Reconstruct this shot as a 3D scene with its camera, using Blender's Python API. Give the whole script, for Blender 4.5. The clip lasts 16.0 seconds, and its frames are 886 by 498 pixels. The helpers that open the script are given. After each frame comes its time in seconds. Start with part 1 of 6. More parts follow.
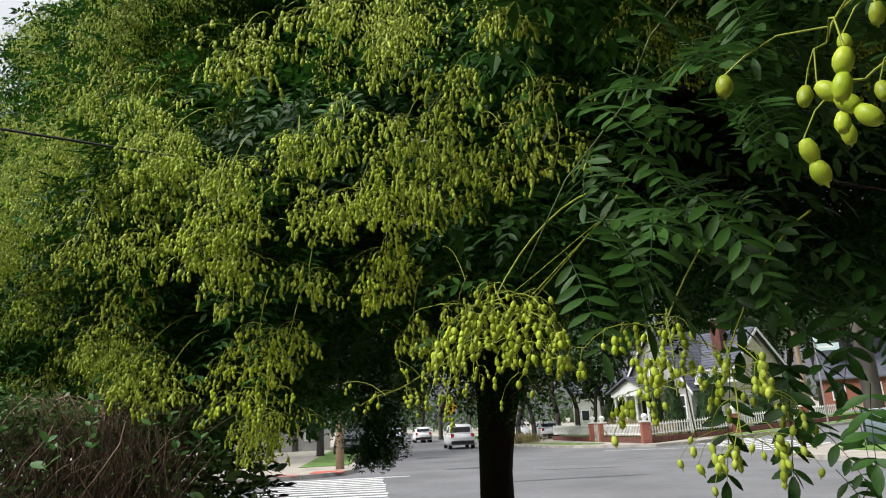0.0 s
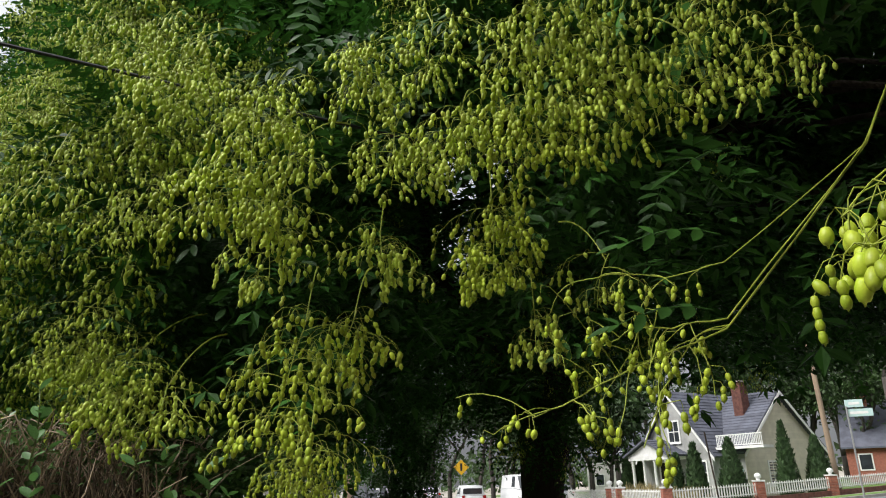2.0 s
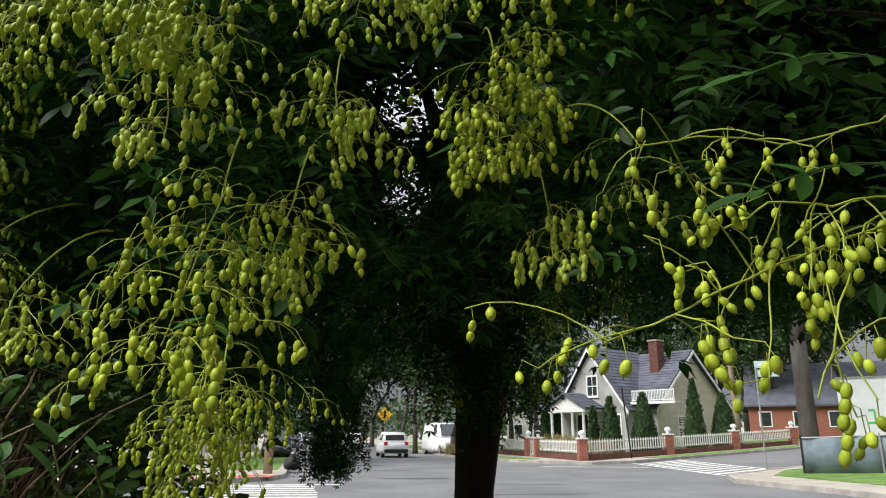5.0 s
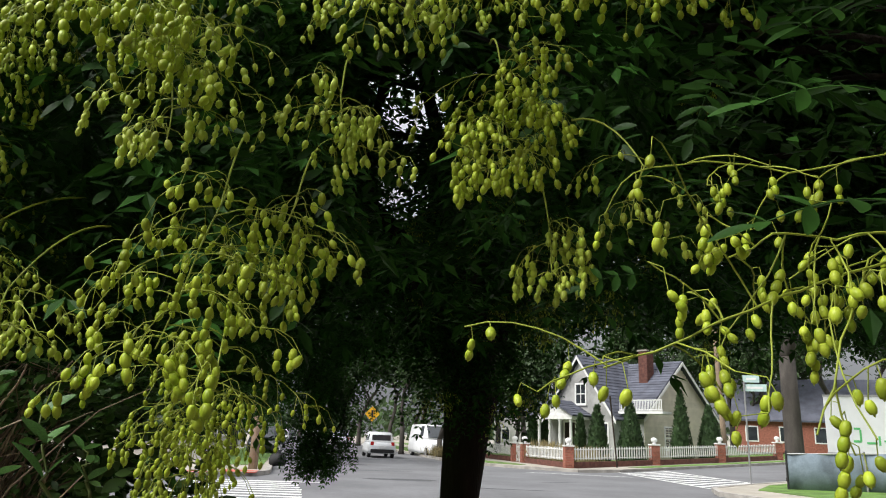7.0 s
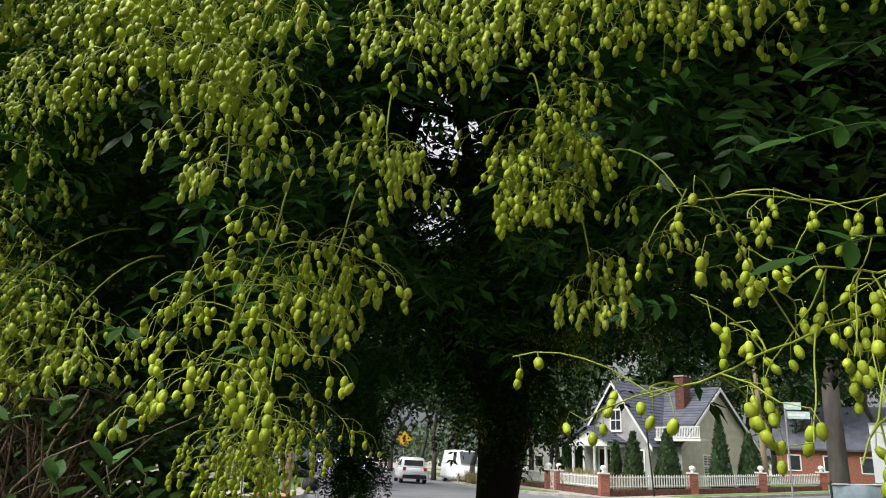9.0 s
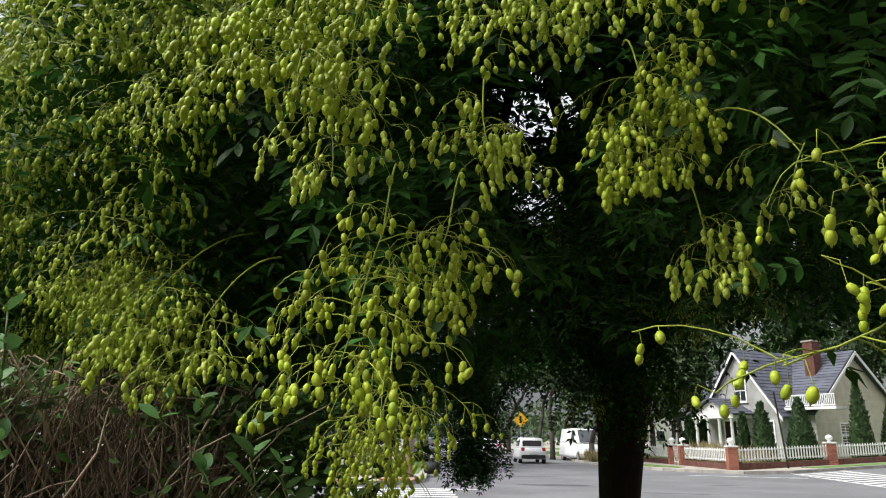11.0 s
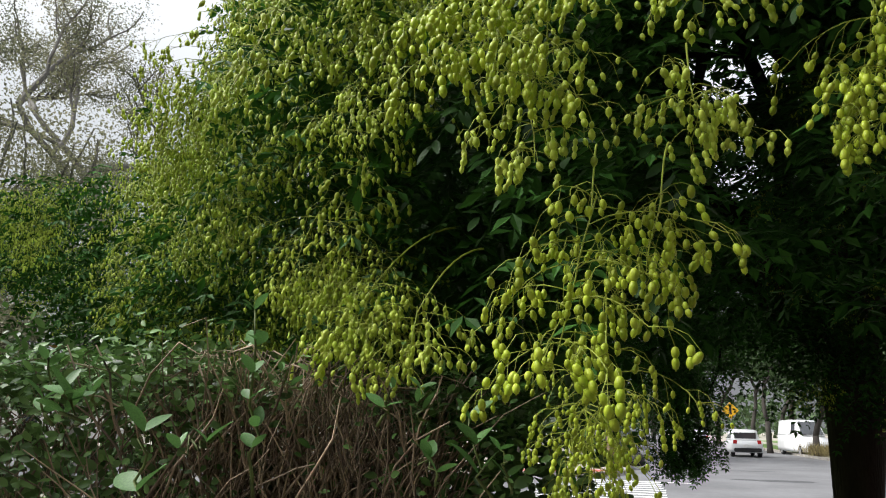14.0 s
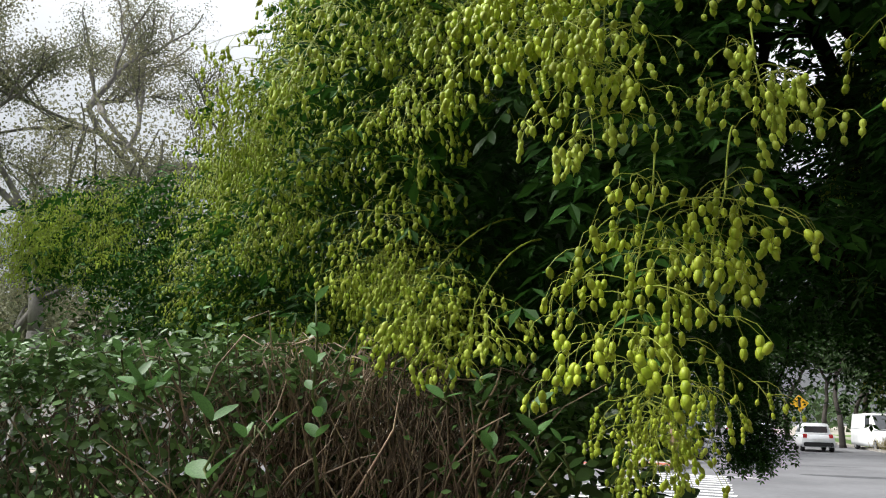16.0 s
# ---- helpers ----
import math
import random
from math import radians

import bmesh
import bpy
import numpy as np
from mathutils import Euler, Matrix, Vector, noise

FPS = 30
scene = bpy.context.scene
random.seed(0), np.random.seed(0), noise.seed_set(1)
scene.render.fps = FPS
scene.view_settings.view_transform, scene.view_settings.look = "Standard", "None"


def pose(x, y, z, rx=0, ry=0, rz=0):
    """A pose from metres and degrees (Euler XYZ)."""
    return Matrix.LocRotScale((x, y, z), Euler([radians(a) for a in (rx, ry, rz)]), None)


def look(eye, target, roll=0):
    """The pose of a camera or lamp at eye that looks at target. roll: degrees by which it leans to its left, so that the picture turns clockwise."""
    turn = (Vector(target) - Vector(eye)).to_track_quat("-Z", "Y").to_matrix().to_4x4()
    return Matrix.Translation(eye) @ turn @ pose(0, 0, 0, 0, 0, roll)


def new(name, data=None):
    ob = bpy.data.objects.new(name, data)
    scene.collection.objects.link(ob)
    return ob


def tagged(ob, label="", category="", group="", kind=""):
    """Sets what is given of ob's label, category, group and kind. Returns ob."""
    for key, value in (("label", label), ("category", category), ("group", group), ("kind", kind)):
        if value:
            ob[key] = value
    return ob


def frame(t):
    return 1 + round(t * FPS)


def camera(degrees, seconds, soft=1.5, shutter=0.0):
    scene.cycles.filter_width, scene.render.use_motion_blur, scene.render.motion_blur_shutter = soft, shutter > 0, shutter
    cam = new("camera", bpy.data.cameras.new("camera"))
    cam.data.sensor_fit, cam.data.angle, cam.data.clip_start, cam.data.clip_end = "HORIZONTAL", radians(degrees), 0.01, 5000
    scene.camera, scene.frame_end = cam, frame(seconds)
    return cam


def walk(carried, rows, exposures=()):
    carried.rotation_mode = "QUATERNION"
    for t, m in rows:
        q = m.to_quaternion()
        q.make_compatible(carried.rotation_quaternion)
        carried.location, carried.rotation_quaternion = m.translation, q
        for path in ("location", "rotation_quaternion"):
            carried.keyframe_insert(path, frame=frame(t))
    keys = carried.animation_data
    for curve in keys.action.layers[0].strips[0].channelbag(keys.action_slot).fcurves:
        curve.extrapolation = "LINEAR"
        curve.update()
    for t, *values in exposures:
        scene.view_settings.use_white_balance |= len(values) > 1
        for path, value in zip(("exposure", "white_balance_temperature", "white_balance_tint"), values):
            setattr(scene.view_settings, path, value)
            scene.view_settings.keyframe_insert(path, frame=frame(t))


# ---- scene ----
cam = camera(64.8, 16.0, soft=1.1)
METRES, EYE, TILT, LEAN, TURN = 1.25, 1.6, 14.2, 2.6, 0.0
ROWS = [
    (0.0, 0.0, 0.0, 0.0, 0.0, 0.0, 0.0),
    (0.5, -0.0537, 0.1068, -0.0378, 3.42, 0.09, -0.61),
    (1.0, -0.0878, 0.2481, -0.0717, 6.06, 0.7, -1.02),
    (1.5, -0.1507, 0.3767, -0.1017, 2.79, 2.58, 0.43),
    (2.0, -0.1864, 0.5121, -0.1468, 0.92, 4.58, -1.28),
    (2.5, -0.1951, 0.6551, -0.1807, 0.55, 5.22, -3.12),
    (3.0, -0.2358, 0.753, -0.1998, -1.81, 5.65, -2.86),
    (3.5, -0.2506, 0.8065, -0.2176, -3.99, 5.03, -3.19),
    (4.0, -0.2368, 0.8199, -0.2205, -4.22, 2.29, -3.22),
    (6.5, -0.2396, 0.8276, -0.2058, -5.47, 0.56, -5.99),
    (7.0, -0.2431, 0.8271, -0.2064, -5.26, 1.03, -6.37),
    (7.5, -0.2447, 0.8219, -0.2058, -5.02, 1.66, -6.12),
    (8.0, -0.2488, 0.8128, -0.2022, -4.89, 3.05, -6.3),
    (10.5, -0.2631, 0.8027, -0.2033, 3.7, 1.16, -3.49),
    (11.0, -0.2627, 0.8024, -0.2014, 5.81, 0.69, -1.88),
    (11.5, -0.2634, 0.8023, -0.2022, 7.9, 0.93, -0.69),
    (12.0, -0.2645, 0.8035, -0.2013, 10.55, 1.05, -0.1),
    (12.5, -0.2705, 0.806, -0.2035, 13.35, 0.86, 0.25),
    (13.0, -0.2764, 0.8083, -0.2055, 16.25, 0.5, 0.76),
    (13.5, -0.2835, 0.8097, -0.2072, 18.82, 0.11, 1.29),
    (14.0, -0.2857, 0.8079, -0.2064, 21.06, -0.05, 1.71),
    (14.5, -0.2875, 0.81, -0.2076, 22.87, -0.25, 2.25),
    (15.0, -0.2887, 0.8114, -0.2085, 24.34, -0.54, 2.48),
    (15.5, -0.2882, 0.8117, -0.2091, 25.19, -0.56, 2.45),
    (16.0, -0.2882, 0.809, -0.2074, 25.63, -0.51, 2.58),
]
walk(cam, [(t, pose(0, 0, EYE, TILT, LEAN, TURN) @ pose(METRES * x, METRES * y, METRES * z, 90 + pitch, roll, yaw)) for t, x, y, z, yaw, pitch, roll in ROWS],
     exposures=[(0.0, -0.2), (4.0, -0.15), (8.0, -0.15), (10.5, -0.1), (13.0, 0.05), (16.0, 0.1)])

# ---- light ----
world = bpy.data.worlds.new("overcast_sky")
scene.world = world
world.use_nodes = True
wt = world.node_tree
wt.nodes.clear()
w_out = wt.nodes.new("ShaderNodeOutputWorld")
w_bg = wt.nodes.new("ShaderNodeBackground")
w_sky = wt.nodes.new("ShaderNodeTexSky")
w_sky.sky_type = "NISHITA"
w_sky.sun_disc = False
w_sky.sun_elevation = radians(46)
w_sky.sun_rotation = radians(250)
w_sky.dust_density = 4.0
w_mix = wt.nodes.new("ShaderNodeMixRGB")
w_mix.inputs[0].default_value = 0.93
w_noise = wt.nodes.new("ShaderNodeTexNoise")
w_noise.inputs["Scale"].default_value = 2.2
w_noise.inputs["Detail"].default_value = 5
w_ramp = wt.nodes.new("ShaderNodeValToRGB")
w_ramp.color_ramp.elements[0].position = 0.3
w_ramp.color_ramp.elements[0].color = (6.4, 6.7, 7.2, 1)
w_ramp.color_ramp.elements[1].position = 0.7
w_ramp.color_ramp.elements[1].color = (8.2, 8.4, 8.6, 1)
w_co = wt.nodes.new("ShaderNodeTexCoord")
w_sep = wt.nodes.new("ShaderNodeSeparateXYZ")
wt.links.new(w_co.outputs["Generated"], w_sep.inputs[0])
wt.links.new(w_co.outputs["Generated"], w_noise.inputs["Vector"])
w_up = wt.nodes.new("ShaderNodeMath")  # an overcast sky is three times as bright overhead as at the horizon
w_up.operation = "MULTIPLY_ADD"
w_up.use_clamp = False
w_max = wt.nodes.new("ShaderNodeMath")
w_max.operation = "MAXIMUM"
wt.links.new(w_sep.outputs["Z"], w_max.inputs[0])
w_max.inputs[1].default_value = 0.0
wt.links.new(w_max.outputs[0], w_up.inputs[0])
w_up.inputs[1].default_value, w_up.inputs[2].default_value = 2.15, 0.3
w_mul = wt.nodes.new("ShaderNodeMath")
w_mul.operation = "MULTIPLY"
wt.links.new(w_up.outputs[0], w_mul.inputs[0])
w_mul.inputs[1].default_value = 0.098
wt.links.new(w_noise.outputs["Fac"], w_ramp.inputs[0])
wt.links.new(w_sky.outputs[0], w_mix.inputs[1])
wt.links.new(w_ramp.outputs[0], w_mix.inputs[2])
wt.links.new(w_mix.outputs[0], w_bg.inputs[0])
wt.links.new(w_mul.outputs[0], w_bg.inputs[1])
wt.links.new(w_bg.outputs[0], w_out.inputs[0])
sun = new("sun", bpy.data.lights.new("sun", "SUN"))
sun.data.energy, sun.data.angle, sun.data.color = 5.5, radians(34), (1.0, 0.98, 0.95)
sun.matrix_world = look((-9.5, -3.4, 10.5), (0, 0, 0))
scene.view_settings.exposure = 0.0


# ---- materials ----
def material(name, color, rough=0.7, vary=0.25, scale=6.0, fine=0.12, bump=0.0, metal=0.0, per_object=0.0, per_island=0.0,
             alt=None, spec=0.4, through_light=0.0, stretch=(1, 1, 1)):
    """A surface with broad and fine variation of its colour, relief, and an own tone for each piece."""
    m = bpy.data.materials.new(name)
    m.use_nodes = True
    t = m.node_tree
    b = t.nodes["Principled BSDF"]
    b.inputs["Roughness"].default_value = rough
    b.inputs["Metallic"].default_value = metal
    b.inputs["Specular IOR Level"].default_value = spec
    co = t.nodes.new("ShaderNodeTexCoord")
    mp = t.nodes.new("ShaderNodeMapping")
    mp.inputs["Scale"].default_value = stretch
    t.links.new(co.outputs["Object"], mp.inputs[0])
    n1 = t.nodes.new("ShaderNodeTexNoise")
    n1.inputs["Scale"].default_value, n1.inputs["Detail"].default_value = scale, 4
    n2 = t.nodes.new("ShaderNodeTexNoise")
    n2.inputs["Scale"].default_value, n2.inputs["Detail"].default_value = scale * 14, 3
    t.links.new(mp.outputs[0], n1.inputs["Vector"])
    t.links.new(mp.outputs[0], n2.inputs["Vector"])
    mix = t.nodes.new("ShaderNodeMixRGB")
    mix.inputs[1].default_value = (*[c * (1 - vary) for c in color], 1)
    mix.inputs[2].default_value = (*(alt or [min(1, c * (1 + vary)) for c in color]), 1)
    ramp = t.nodes.new("ShaderNodeValToRGB")
    ramp.color_ramp.elements[0].position, ramp.color_ramp.elements[1].position = 0.35, 0.65
    t.links.new(n1.outputs["Fac"], ramp.inputs[0])
    t.links.new(ramp.outputs[0], mix.inputs[0])
    val = t.nodes.new("ShaderNodeMath")
    val.operation = "MULTIPLY_ADD"
    t.links.new(n2.outputs["Fac"], val.inputs[0])
    val.inputs[1].default_value, val.inputs[2].default_value = 2 * fine, 1 - fine
    last = val.outputs[0]
    for amount, node, socket in ((per_object, "ShaderNodeObjectInfo", "Random"), (per_island, "ShaderNodeNewGeometry", "Random Per Island")):
        if amount:
            src = t.nodes.new(node)
            ma = t.nodes.new("ShaderNodeMath")
            ma.operation = "MULTIPLY_ADD"
            t.links.new(src.outputs[socket], ma.inputs[0])
            ma.inputs[1].default_value, ma.inputs[2].default_value = 2 * amount, 1 - amount
            mu = t.nodes.new("ShaderNodeMath")
            mu.operation = "MULTIPLY"
            t.links.new(last, mu.inputs[0])
            t.links.new(ma.outputs[0], mu.inputs[1])
            last = mu.outputs[0]
    sc = t.nodes.new("ShaderNodeVectorMath")
    sc.operation = "SCALE"
    t.links.new(mix.outputs[0], sc.inputs[0])
    t.links.new(last, sc.inputs["Scale"])
    t.links.new(sc.outputs[0], b.inputs["Base Color"])
    if bump:
        bp = t.nodes.new("ShaderNodeBump")
        bp.inputs["Strength"].default_value, bp.inputs["Distance"].default_value = bump, 0.02
        t.links.new(n2.outputs["Fac"], bp.inputs["Height"])
        t.links.new(bp.outputs[0], b.inputs["Normal"])
    if through_light:
        tr = t.nodes.new("ShaderNodeBsdfTranslucent")
        t.links.new(sc.outputs[0], tr.inputs[0])
        ms = t.nodes.new("ShaderNodeMixShader")
        ms.inputs[0].default_value = through_light
        t.links.new(b.outputs[0], ms.inputs[1])
        t.links.new(tr.outputs[0], ms.inputs[2])
        t.links.new(ms.outputs[0], t.nodes["Material Output"].inputs[0])
    return m


POD = material("pod_skin", (0.37, 0.52, 0.03), 0.42, 0.2, 60, 0.12, per_object=0.3, alt=(0.46, 0.55, 0.05), spec=0.3, through_light=0.06)
POD_FAR = material("pod_skin_joined", (0.44, 0.59, 0.05), 0.45, 0.18, 60, 0.1, per_island=0.28, alt=(0.56, 0.65, 0.10), spec=0.3, through_light=0.08)
STEM = material("green_stem", (0.31, 0.37, 0.05), 0.5, 0.2, 40, 0.1, spec=0.25)
TWIG = material("green_brown_twig", (0.10, 0.13, 0.035), 0.6, 0.3, 30, 0.2)
# the same tree's leaf in three tones, the single leaves darkest
LEAF = material("pagoda_leaf", (0.045, 0.13, 0.022), 0.5, 0.35, 1.6, 0.15, per_island=0.45, through_light=0.14, spec=0.1)
SPRAY_LEAF = material("pagoda_leaf_spray", (0.045, 0.115, 0.02), 0.5, 0.25, 12, 0.2, per_object=0.25, through_light=0.25, spec=0.25)
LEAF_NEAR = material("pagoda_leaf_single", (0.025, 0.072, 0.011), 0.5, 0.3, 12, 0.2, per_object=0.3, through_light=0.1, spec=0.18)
BARK = material("dark_furrowed_bark", (0.034, 0.026, 0.019), 0.9, 0.35, 5, 0.4, bump=0.9, stretch=(1, 1, 0.18), spec=0.2)
HEDGE_LEAF = material("privet_leaf", (0.06, 0.15, 0.028), 0.38, 0.3, 4, 0.15, per_island=0.6, alt=(0.15, 0.26, 0.08), through_light=0.15, spec=0.35)
SHOOT_LEAF = material("pale_young_leaf", (0.10, 0.225, 0.06), 0.5, 0.2, 20, 0.15, per_object=0.2, through_light=0.25, spec=0.45)
DEAD_TWIG = material("dead_brown_twig", (0.28, 0.215, 0.155), 0.85, 0.35, 14, 0.3, per_island=0.55, spec=0.15)
ASPHALT = material("worn_asphalt", (0.145, 0.145, 0.15), 0.9, 0.16, 0.35, 0.2, bump=0.25)
TAR = material("dark_tar_patch", (0.07, 0.07, 0.075), 0.85, 0.2, 2, 0.2, bump=0.2)
CONCRETE = material("pale_concrete", (0.34, 0.31, 0.26), 0.9, 0.15, 1.2, 0.15, bump=0.2)
KERB = material("kerb_concrete", (0.33, 0.31, 0.28), 0.9, 0.2, 2, 0.2, bump=0.3)
PAINT = material("worn_white_paint", (0.62, 0.62, 0.60), 0.8, 0.25, 3, 0.25)
RED_PAD = material("red_tactile_pad", (0.45, 0.09, 0.06), 0.8, 0.2, 4, 0.15)
GRASS = material("lawn_grass", (0.10, 0.18, 0.035), 0.9, 0.35, 1.5, 0.35, bump=0.6)
SOIL = material("bare_soil", (0.08, 0.06, 0.045), 0.95, 0.3, 3, 0.3, bump=0.6)
BRICK_DARK = material("dark_red_brick", (0.12, 0.05, 0.038), 0.85, 0.3, 5, 0.25)
BRICK = material("red_brick", (0.30, 0.11, 0.075), 0.85, 0.25, 8, 0.25, per_object=0.2)
WHITE = material("white_paint", (0.70, 0.70, 0.68), 0.5, 0.06, 5, 0.05)
STUCCO = material("grey_stucco", (0.31, 0.31, 0.30), 0.9, 0.25, 1.1, 0.15, bump=0.2)
SIDING = material("cream_siding", (0.52, 0.48, 0.38), 0.6, 0.08, 2, 0.06, per_object=0.05)
SLATE = material("slate_shingle", (0.085, 0.09, 0.115), 0.8, 0.2, 1.5, 0.25, per_object=0.15)
GLASS = material("window_glass", (0.03, 0.035, 0.04), 0.08, 0.2, 2, 0.0, spec=0.8)
POLE = material("weathered_pole", (0.27, 0.20, 0.14), 0.9, 0.25, 4, 0.3, bump=0.4, stretch=(1, 1, 0.1))
METAL = material("grey_metal", (0.35, 0.35, 0.35), 0.45, 0.1, 6, 0.1, metal=0.6)
DARK = material("dark_rubber", (0.02, 0.02, 0.02), 0.8, 0.2, 6, 0.1)
CAR_WHITE = material("white_car_paint", (0.72, 0.73, 0.74), 0.25, 0.04, 2, 0.03, spec=0.6)
CAR_BLACK = material("black_car_paint", (0.02, 0.022, 0.025), 0.2, 0.1, 2, 0.03, spec=0.6)
CAR_GREY = material("grey_car_paint", (0.16, 0.17, 0.19), 0.25, 0.1, 2, 0.03, spec=0.6)
RED_LIGHT = material("red_tail_light", (0.45, 0.02, 0.02), 0.2, 0.1, 5, 0.0)
SIGN_YELLOW = material("yellow_sign", (0.75, 0.42, 0.02), 0.5, 0.05, 5, 0.03)
SIGN_GREEN = material("pale_green_sign", (0.45, 0.60, 0.58), 0.5, 0.05, 5, 0.03)
GREEN_PAINT = material("green_spray_paint", (0.10, 0.45, 0.15), 0.6, 0.1, 5, 0.05)
BLUE_CLOTH = material("blue_grey_screen_cloth", (0.13, 0.165, 0.19), 0.85, 0.35, 1.5, 0.2)
TREE_LEAF = material("street_tree_leaf", (0.04, 0.075, 0.022), 0.6, 0.35, 0.7, 0.2, per_island=0.4, through_light=0.2)
OAK_LEAF = material("thin_olive_leaf", (0.19, 0.21, 0.125), 0.65, 0.3, 0.8, 0.2, per_island=0.4, through_light=0.4, alt=(0.24, 0.23, 0.14))
STREET_BARK = material("dark_grey_bark", (0.055, 0.048, 0.041), 0.9, 0.3, 3, 0.3, bump=0.5, stretch=(1, 1, 0.3))
OAK_BARK = material("grey_bark", (0.12, 0.112, 0.10), 0.9, 0.3, 3, 0.3, bump=0.5, stretch=(1, 1, 0.3))
CONIFER = material("conifer_green", (0.045, 0.085, 0.03), 0.8, 0.3, 3, 0.3, per_island=0.35)
DRY_GRASS = material("tall_dry_grass", (0.30, 0.25, 0.12), 0.85, 0.3, 3, 0.2, per_island=0.35)
WIRE = material("black_wire", (0.02, 0.02, 0.02), 0.6, 0.1, 5, 0.0)
ORANGE = material("orange_petal", (0.75, 0.16, 0.03), 0.6, 0.2, 20, 0.1)
FAR_WALL = material("far_house_wall", (0.45, 0.44, 0.42), 0.8, 0.12, 1, 0.1, per_object=0.2)


# ---- geometry tools ----
class Geo:
    """Vertices and faces gathered for one mesh."""

    def __init__(self):
        self.v, self.f, self.n = [], [], 0

    def add(self, verts, faces):
        verts = np.asarray(verts, dtype=float)
        self.f.extend([tuple(i + self.n for i in q) for q in faces])
        self.v.append(verts)
        self.n += len(verts)
        return self

    def many(self, template, faces, mats):
        """The template at every 4 x 4 matrix of mats (N, 4, 4)."""
        k = len(template)
        h = np.concatenate([np.asarray(template, float), np.ones((k, 1))], 1)
        out = np.einsum("nij,kj->nki", mats, h)[:, :, :3].reshape(-1, 3)
        fa = np.asarray(faces)
        idx = (fa[None] + (np.arange(len(mats)) * k)[:, None, None] + self.n).reshape(-1, fa.shape[1])
        self.f.extend(map(tuple, idx.tolist()))
        self.v.append(out)
        self.n += len(out)
        return self

    def tube(self, pts, radii, sides=5, cap=True):
        pts = [Vector(p) for p in pts]
        rings = []
        ref = Vector((0.31, 0.87, 0.37))
        for i, p in enumerate(pts):
            d = (pts[min(i + 1, len(pts) - 1)] - pts[max(i - 1, 0)])
            d = d.normalized() if d.length > 1e-9 else Vector((0, 0, 1))
            u = d.cross(ref)
            if u.length < 1e-3:
                u = d.cross(Vector((1, 0, 0)))
            u.normalize()
            w = d.cross(u)
            r = radii[i] if hasattr(radii, "__len__") else radii
            rings += [p + (u * math.cos(2 * math.pi * k / sides) + w * math.sin(2 * math.pi * k / sides)) * r for k in range(sides)]
        faces = []
        for i in range(len(pts) - 1):
            for k in range(sides):
                a, b = i * sides + k, i * sides + (k + 1) % sides
                faces.append((a, b, b + sides, a + sides))
        if cap:
            faces.append(tuple(range(sides))[::-1])
            faces.append(tuple(range((len(pts) - 1) * sides, len(pts) * sides)))
        return self.add([tuple(p) for p in rings], faces)

    def box(self, lo, hi, turn=None):
        (a, b, c), (d, e, f) = lo, hi
        vs = [(a, b, c), (d, b, c), (d, e, c), (a, e, c), (a, b, f), (d, b, f), (d, e, f), (a, e, f)]
        if turn is not None:
            vs = [tuple(turn @ Vector(p)) for p in vs]
        return self.add(vs, [(0, 3, 2, 1), (4, 5, 6, 7), (0, 1, 5, 4), (1, 2, 6, 5), (2, 3, 7, 6), (3, 0, 4, 7)])

    def mesh(self, name, mat, smooth=True):
        me = bpy.data.meshes.new(name)
        me.from_pydata(np.concatenate(self.v).tolist(), [], self.f)
        me.materials.append(mat)
        if smooth:
            me.polygons.foreach_set("use_smooth", [True] * len(me.polygons))
        me.update()
        return me


def root(name, at, label, category, group="", kind=""):
    ob = new(name)
    ob.empty_display_size = 0.2
    ob.matrix_world = at if isinstance(at, Matrix) else Matrix.Translation(at)
    return tagged(ob, label, category, group, kind)


def part(name, geo, mat, parent, label="", smooth=False, local=False):
    """One mesh as a part. Its geometry is in world coordinates, or in the parent's own with local."""
    me = geo.mesh(name, mat, smooth) if isinstance(geo, Geo) else geo
    ob = new(name, me)
    ob.parent = parent
    if not local:
        ob.matrix_parent_inverse = parent_world(parent).inverted()
    return tagged(ob, label)


def parent_world(ob):
    m = ob.matrix_basis.copy()
    if ob.parent:
        m = parent_world(ob.parent) @ ob.matrix_parent_inverse @ m
    return m


def single(name, geo, mat, label, category, kind="", group="", smooth=False):
    return tagged(new(name, geo.mesh(name, mat, smooth)), label, category, group, kind)


def bevelled(geo, width):
    """The same solid with its edges rounded."""
    me = geo.mesh("tmp", WHITE, False)
    bm = bmesh.new()
    bm.from_mesh(me)
    bmesh.ops.remove_doubles(bm, verts=bm.verts, dist=1e-5)
    bmesh.ops.bevel(bm, geom=bm.edges, offset=width, segments=2, affect="EDGES")
    out = Geo()
    bm.verts.index_update()
    out.add([tuple(v.co) for v in bm.verts], [tuple(v.index for v in f.verts) for f in bm.faces])
    bm.free()
    bpy.data.meshes.remove(me)
    return out


def frames_from(pos, direction, up, scale):
    """(N, 4, 4) matrices whose x axis is the direction."""
    x = direction / np.linalg.norm(direction, axis=1, keepdims=True)
    y = np.cross(up, x)
    y /= np.maximum(np.linalg.norm(y, axis=1, keepdims=True), 1e-6)
    z = np.cross(x, y)
    m = np.zeros((len(pos), 4, 4))
    s = np.asarray(scale).reshape(-1, 1)
    m[:, :3, 0], m[:, :3, 1], m[:, :3, 2], m[:, :3, 3], m[:, 3, 3] = x * s, y * s, z * s, pos, 1
    return m


def ground_height(x):
    """The cross street climbs gently beyond the corner."""
    return 0.042 * max(0.0, x - 12.0)


EYE_X, EYE_Y = -0.303, 1.066


